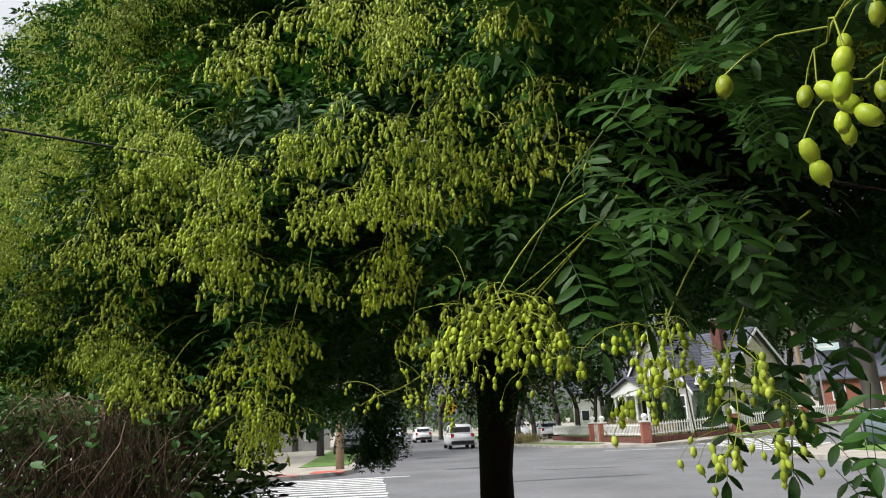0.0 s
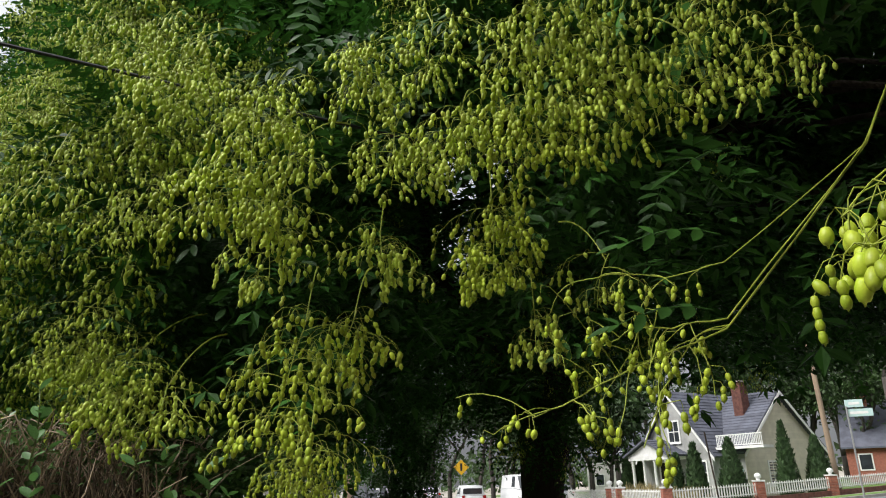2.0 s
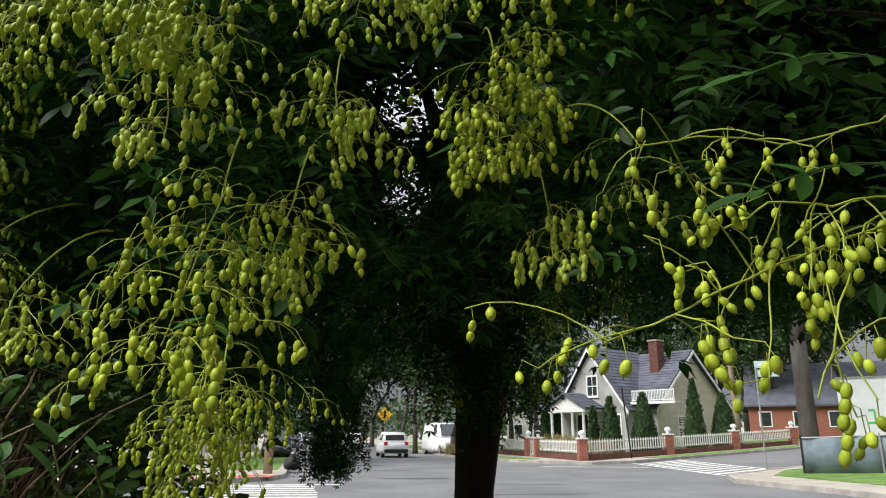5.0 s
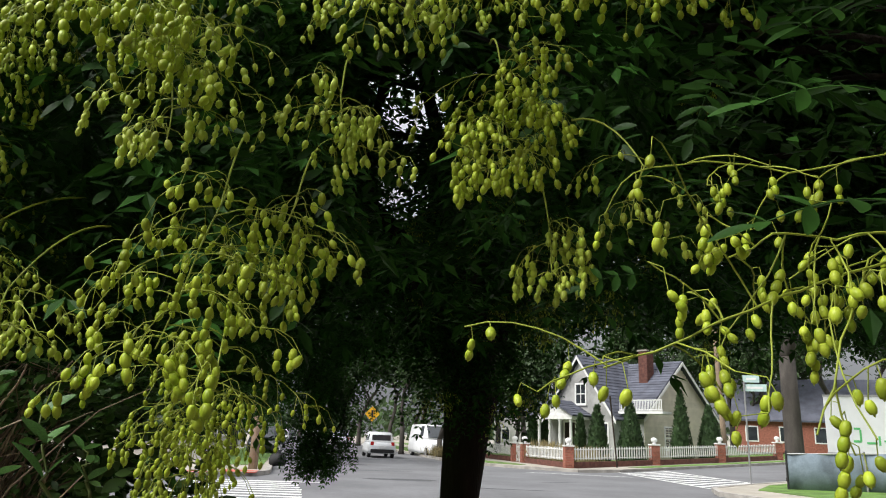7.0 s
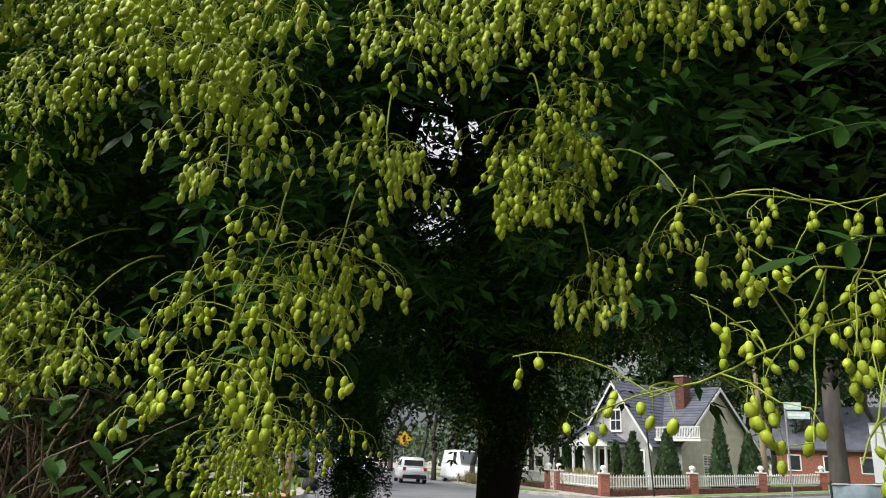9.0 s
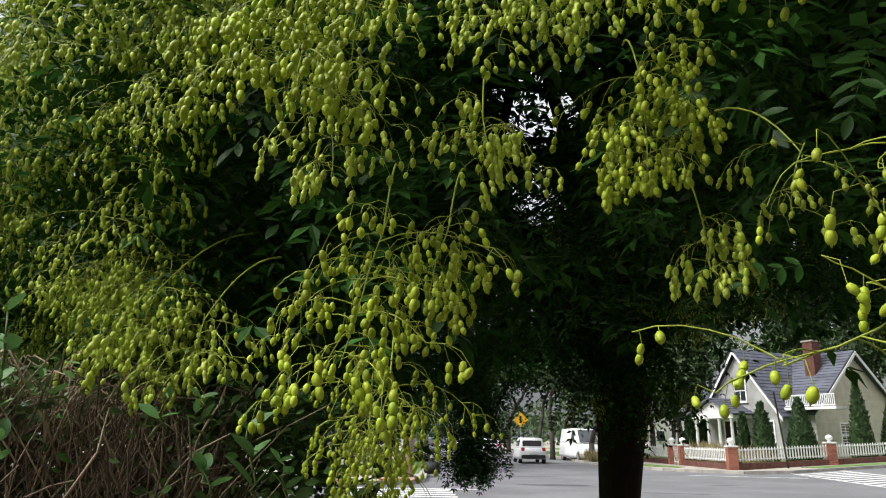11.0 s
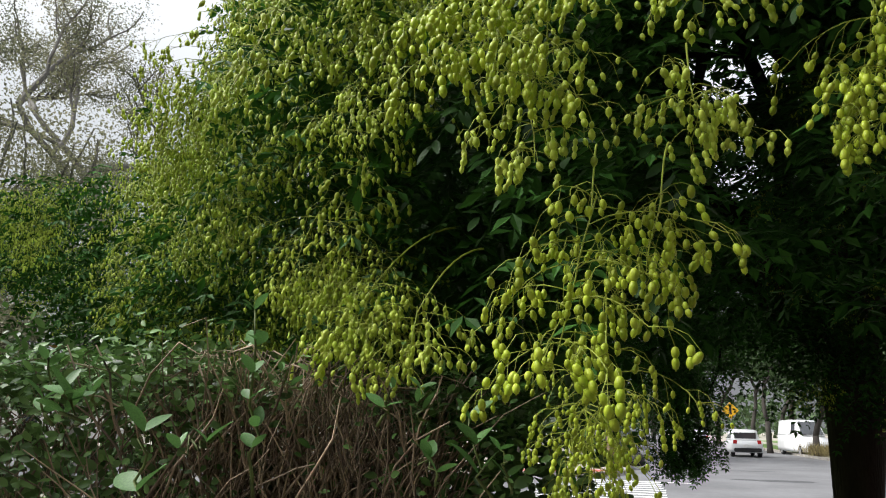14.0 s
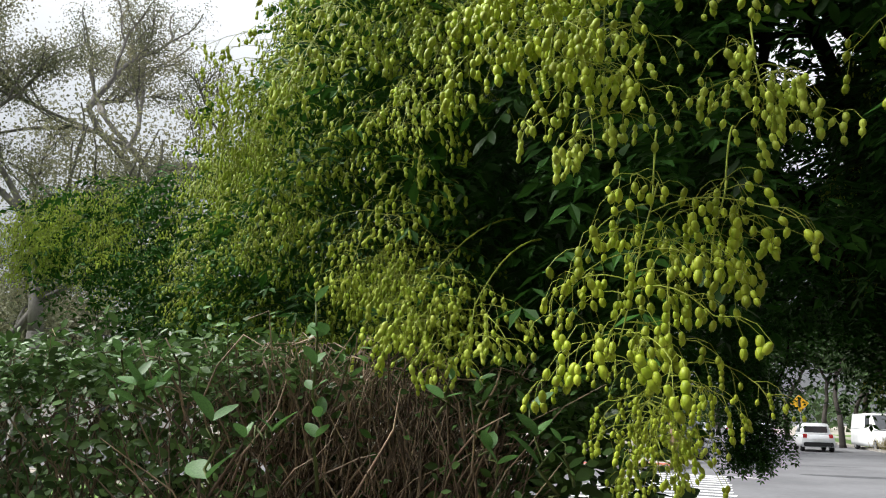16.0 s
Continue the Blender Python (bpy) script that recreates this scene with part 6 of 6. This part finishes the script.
def car(b, d, turn, paint, label, tall=1.0, length=4.6, van=False):
    x, y = bearing(b, d)
    ob = root("car", Matrix.Translation((x, y, ground_height(x))) @ pose(0, 0, 0, 0, 0, turn), label, "van" if van else "car", "parked cars")
    L, W, H = length / 2, 0.9, (2.35 if van else 1.65 * tall)
    belt = 1.35 if van else 0.98
    part("body", bevelled(loft([(-L, W - 0.1, W - 0.14, 0.42, 0.72, belt - 0.05), (-L + 0.12, W - 0.02, W - 0.06, 0.28, 0.8, belt), (0, W, W - 0.04, 0.25, 0.8, belt), (L - 1.1, W - 0.02, W - 0.06, 0.25, 0.78, belt - 0.06), (L - 0.15, W - 0.08, W - 0.14, 0.3, 0.66, belt - 0.22), (L, W - 0.2, W - 0.25, 0.4, 0.6, 0.68)]), 0.035), paint, ob, "", True, local=True)
    back, front = -L + (0.08 if van or tall > 1 else 0.7), L - (0.9 if van else 1.15)
    part("cabin", bevelled(loft([(back, W - 0.08, W - 0.14, belt - 0.02, belt + 0.05, belt + 0.1), (back + 0.18, W - 0.08, W - 0.2, belt - 0.02, belt + 0.1, H - 0.04), (0, W - 0.08, W - 0.18, belt - 0.02, belt + 0.1, H), (front - 0.75, W - 0.08, W - 0.2, belt - 0.02, belt + 0.1, H - 0.06), (front, W - 0.1, W - 0.14, belt - 0.06, belt - 0.03, belt)]), 0.03), paint, ob, "", True, local=True)
    gz0, gz1 = belt + 0.12, H - 0.14
    if True:
        for s in (-1, 1):
            for x0, x1 in (((front - 1.6, front - 0.85),) if van else ((back + 0.35, back + 1.1), (back + 1.18, -0.02), (0.06, front - 0.85))):
                if x1 - x0 > 0.2:
                    part("side_window", Geo().add([(x0, s * (W - 0.075), gz0), (x1, s * (W - 0.075), gz0), (x1 - 0.05, s * (W - 0.165), gz1), (x0 + 0.05, s * (W - 0.165), gz1)] + [(x0, s * (W - 0.12), gz0), (x1, s * (W - 0.12), gz0), (x1 - 0.05, s * (W - 0.22), gz1), (x0 + 0.05, s * (W - 0.22), gz1)],
                                                  [(0, 1, 2, 3), (7, 6, 5, 4), (0, 4, 5, 1), (1, 5, 6, 2), (2, 6, 7, 3), (3, 7, 4, 0)]), GLASS, ob, local=True)
    part("rear_window", Geo().box((back - 0.01, -W + 0.28, gz0), (back + 0.15, W - 0.28, gz1 - 0.05)), GLASS, ob, local=True)
    part("windscreen", Geo().add([(front + 0.02, -W + 0.2, belt + 0.06), (front + 0.02, W - 0.2, belt + 0.06), (front - 0.66, W - 0.28, H - 0.12), (front - 0.66, -W + 0.28, H - 0.12), (front - 0.1, -W + 0.2, belt), (front - 0.1, W - 0.2, belt), (front - 0.8, W - 0.28, H - 0.15), (front - 0.8, -W + 0.28, H - 0.15)],
                                 [(0, 1, 2, 3), (7, 6, 5, 4), (0, 4, 5, 1), (1, 5, 6, 2), (2, 6, 7, 3), (3, 7, 4, 0)]), GLASS, ob, local=True)
    for s in (-1, 1):
        part("tail_light", bevelled(Geo().box((-L - 0.015, s * (W - 0.22) - 0.11, 0.78), (-L + 0.12, s * (W - 0.22) + 0.11, 1.02)), 0.02), RED_LIGHT, ob, "red tail light", local=True)
        part("headlight", bevelled(Geo().box((L - 0.22, s * (W - 0.32) - 0.14, 0.6), (L - 0.02, s * (W - 0.32) + 0.14, 0.74)), 0.02), WHITE, ob, "", local=True)
        for wx in (-L + 0.85, L - 0.9):
            wheel(ob, wx, s * (W - 0.12), 0.35)
    part("rear_bumper", bevelled(Geo().box((-L - 0.06, -W + 0.12, 0.32), (-L + 0.12, W - 0.12, 0.55)), 0.03), DARK, ob, "", local=True)
    part("number_plate", Geo().box((-L - 0.075, -0.25, 0.6), (-L - 0.05, 0.25, 0.74)), WHITE, ob, local=True)
    return ob


car(1.55, 50, 96, CAR_WHITE, "white parked sport-utility car seen from behind", 1.0)
car(5.6, 55, -76, CAR_WHITE, "white parked delivery van with dark cab windows", length=5.2, van=True)
car(8.4, 62, 96, CAR_WHITE, "white parked car by the kerb", 0.95)
car(-7.3, 47, -84, CAR_BLACK, "black parked sport-utility car at the kerb", 1.05)
car(-6.4, 66, -84, CAR_GREY, "dark grey parked car at the kerb", 0.95)
car(-6.0, 80, -84, CAR_WHITE, "white parked car at the kerb", 0.95)
car(-5.4, 96, -84, CAR_BLACK, "dark parked car far down the street", 0.95)
car(-3.6, 84, 96, CAR_WHITE, "white car far down the street", 0.95)
car(-1.5, 74, 96, CAR_WHITE, "white parked car far down the street", 0.95)

x, y = bearing(38.6, 38)
truck = root("box_truck", Matrix.Translation((x, y, ground_height(x))) @ pose(0, 0, 0, 0, 0, -38), "white box truck with green sprayed scrawl", "truck")
part("box", bevelled(Geo().box((-2.6, -1.2, 1.0), (4.2, 1.2, 3.6)), 0.05), CAR_WHITE, truck, "dented white cargo box", local=True)
for z in (1.0, 3.53):
    part("trim", Geo().box((-2.62, -1.23, z), (4.22, -1.2, z + 0.09)), METAL, truck, local=True)
part("frame", Geo().box((-2.5, -0.9, 0.6), (4.2, 0.9, 1.0)), DARK, truck, local=True)
for x0 in (-1.6, 2.8):
    for s in (-1, 1):
        wheel(truck, x0, s * 1.0, 0.45)
part("cab", bevelled(Geo().box((4.25, -1.05, 0.6), (6.0, 1.05, 2.5)), 0.15), CAR_WHITE, truck, "", local=True)
for x0, z0, w, h in ((-1.55, 1.55, 0.3, 0.1), (-1.3, 1.6, 0.08, 0.5), (-1.05, 1.5, 0.4, 0.09), (-0.6, 1.45, 0.08, 0.4), (-0.4, 1.6, 0.3, 0.08), (-1.5, 2.1, 0.25, 0.09)):
    part("scrawl", Geo().box((x0, -1.215, z0), (x0 + w, -1.203, z0 + h)), GREEN_PAINT, truck, local=True)

# screened fence on the near corner across the street
fa = Vector((*bearing(31.9, 28.5), 0))
fd = Vector((0.80, -0.60, 0))
screen = root("screened_fence", (fa.x, fa.y, 0.1), "chain-link fence with dark blue-grey screen cloth", "fence")
for i in range(6):
    p = fa + fd * 2.4 * i
    z = ground_height(p.x) + 0.1
    part("post", Geo().tube([(p.x, p.y, z - 0.1), (p.x, p.y, z + 1.35)], 0.035, 8), METAL if i % 2 else DARK, screen)
for i in range(5):
    g = Geo()
    n = 10
    vs, fs = [], []
    for k in range(n + 1):
        p = fa + fd * (2.4 * (i + k / n)) + Vector((0.02 * math.sin(k * 2.1 + i), 0.05 * math.sin(k * 1.3 + i), 0))
        z = ground_height(p.x) + 0.1
        q = p + Vector((0.012, 0.016, 0))
        vs += [(p.x, p.y, z + 0.02), (p.x, p.y, z + 1.25 + 0.03 * math.sin(k * 0.9)), (q.x, q.y, z + 1.25 + 0.03 * math.sin(k * 0.9)), (q.x, q.y, z + 0.02)]
    for k in range(n):
        a = k * 4
        fs += [(a, a + 4, a + 5, a + 1), (a + 1, a + 5, a + 6, a + 2), (a + 2, a + 6, a + 7, a + 3), (a + 3, a + 7, a + 4, a)]
    part("cloth", g.add(vs, fs), BLUE_CLOTH, screen, "sagging blue-grey screen cloth", True)
part("top_rail", Geo().tube([tuple(fa + Vector((0, 0, 1.46))), tuple(fa + fd * 12 + Vector((0, 0, ground_height(fa.x + 9.6) + 1.45)))], 0.022, 6), METAL, screen)

# black bag by the pole, orange flowers over the hedge
g = Geo()
g.tube([(-3.55, 31.6, z) for z in (0.12, 0.2, 0.38, 0.55, 0.65, 0.75)], [0.2, 0.36, 0.4, 0.3, 0.1, 0.14], 12)
gv = np.concatenate(g.v)
for i, p in enumerate(gv):
    gv[i][:2] += 0.08 * noise.noise(tuple(p * 4))
g.v = [gv]
single("rubbish_bag", g, DARK, "black knotted rubbish bag by the kerb", "bag", smooth=True)
ob = root("flower", (*bearing(-51, 2.6), 1.6), "orange flower head above the hedge", "flower")
fx, fy = bearing(-51, 2.6)
part("stem", Geo().tube([(fx, fy, 0.13), (fx, fy, 1.83)], 0.003, 5), TWIG, ob)
for i in range(7):
    a = i * 0.9
    lv, lf = leaflet_template(0.028, 0.016, 3)
    m = Matrix.Translation((fx, fy, 1.83)) @ pose(0, 0, 0, 0, -25, math.degrees(a))
    part("petal", Geo().add([tuple(m @ Vector(v)) for v in lv], lf), ORANGE, ob, "", True)
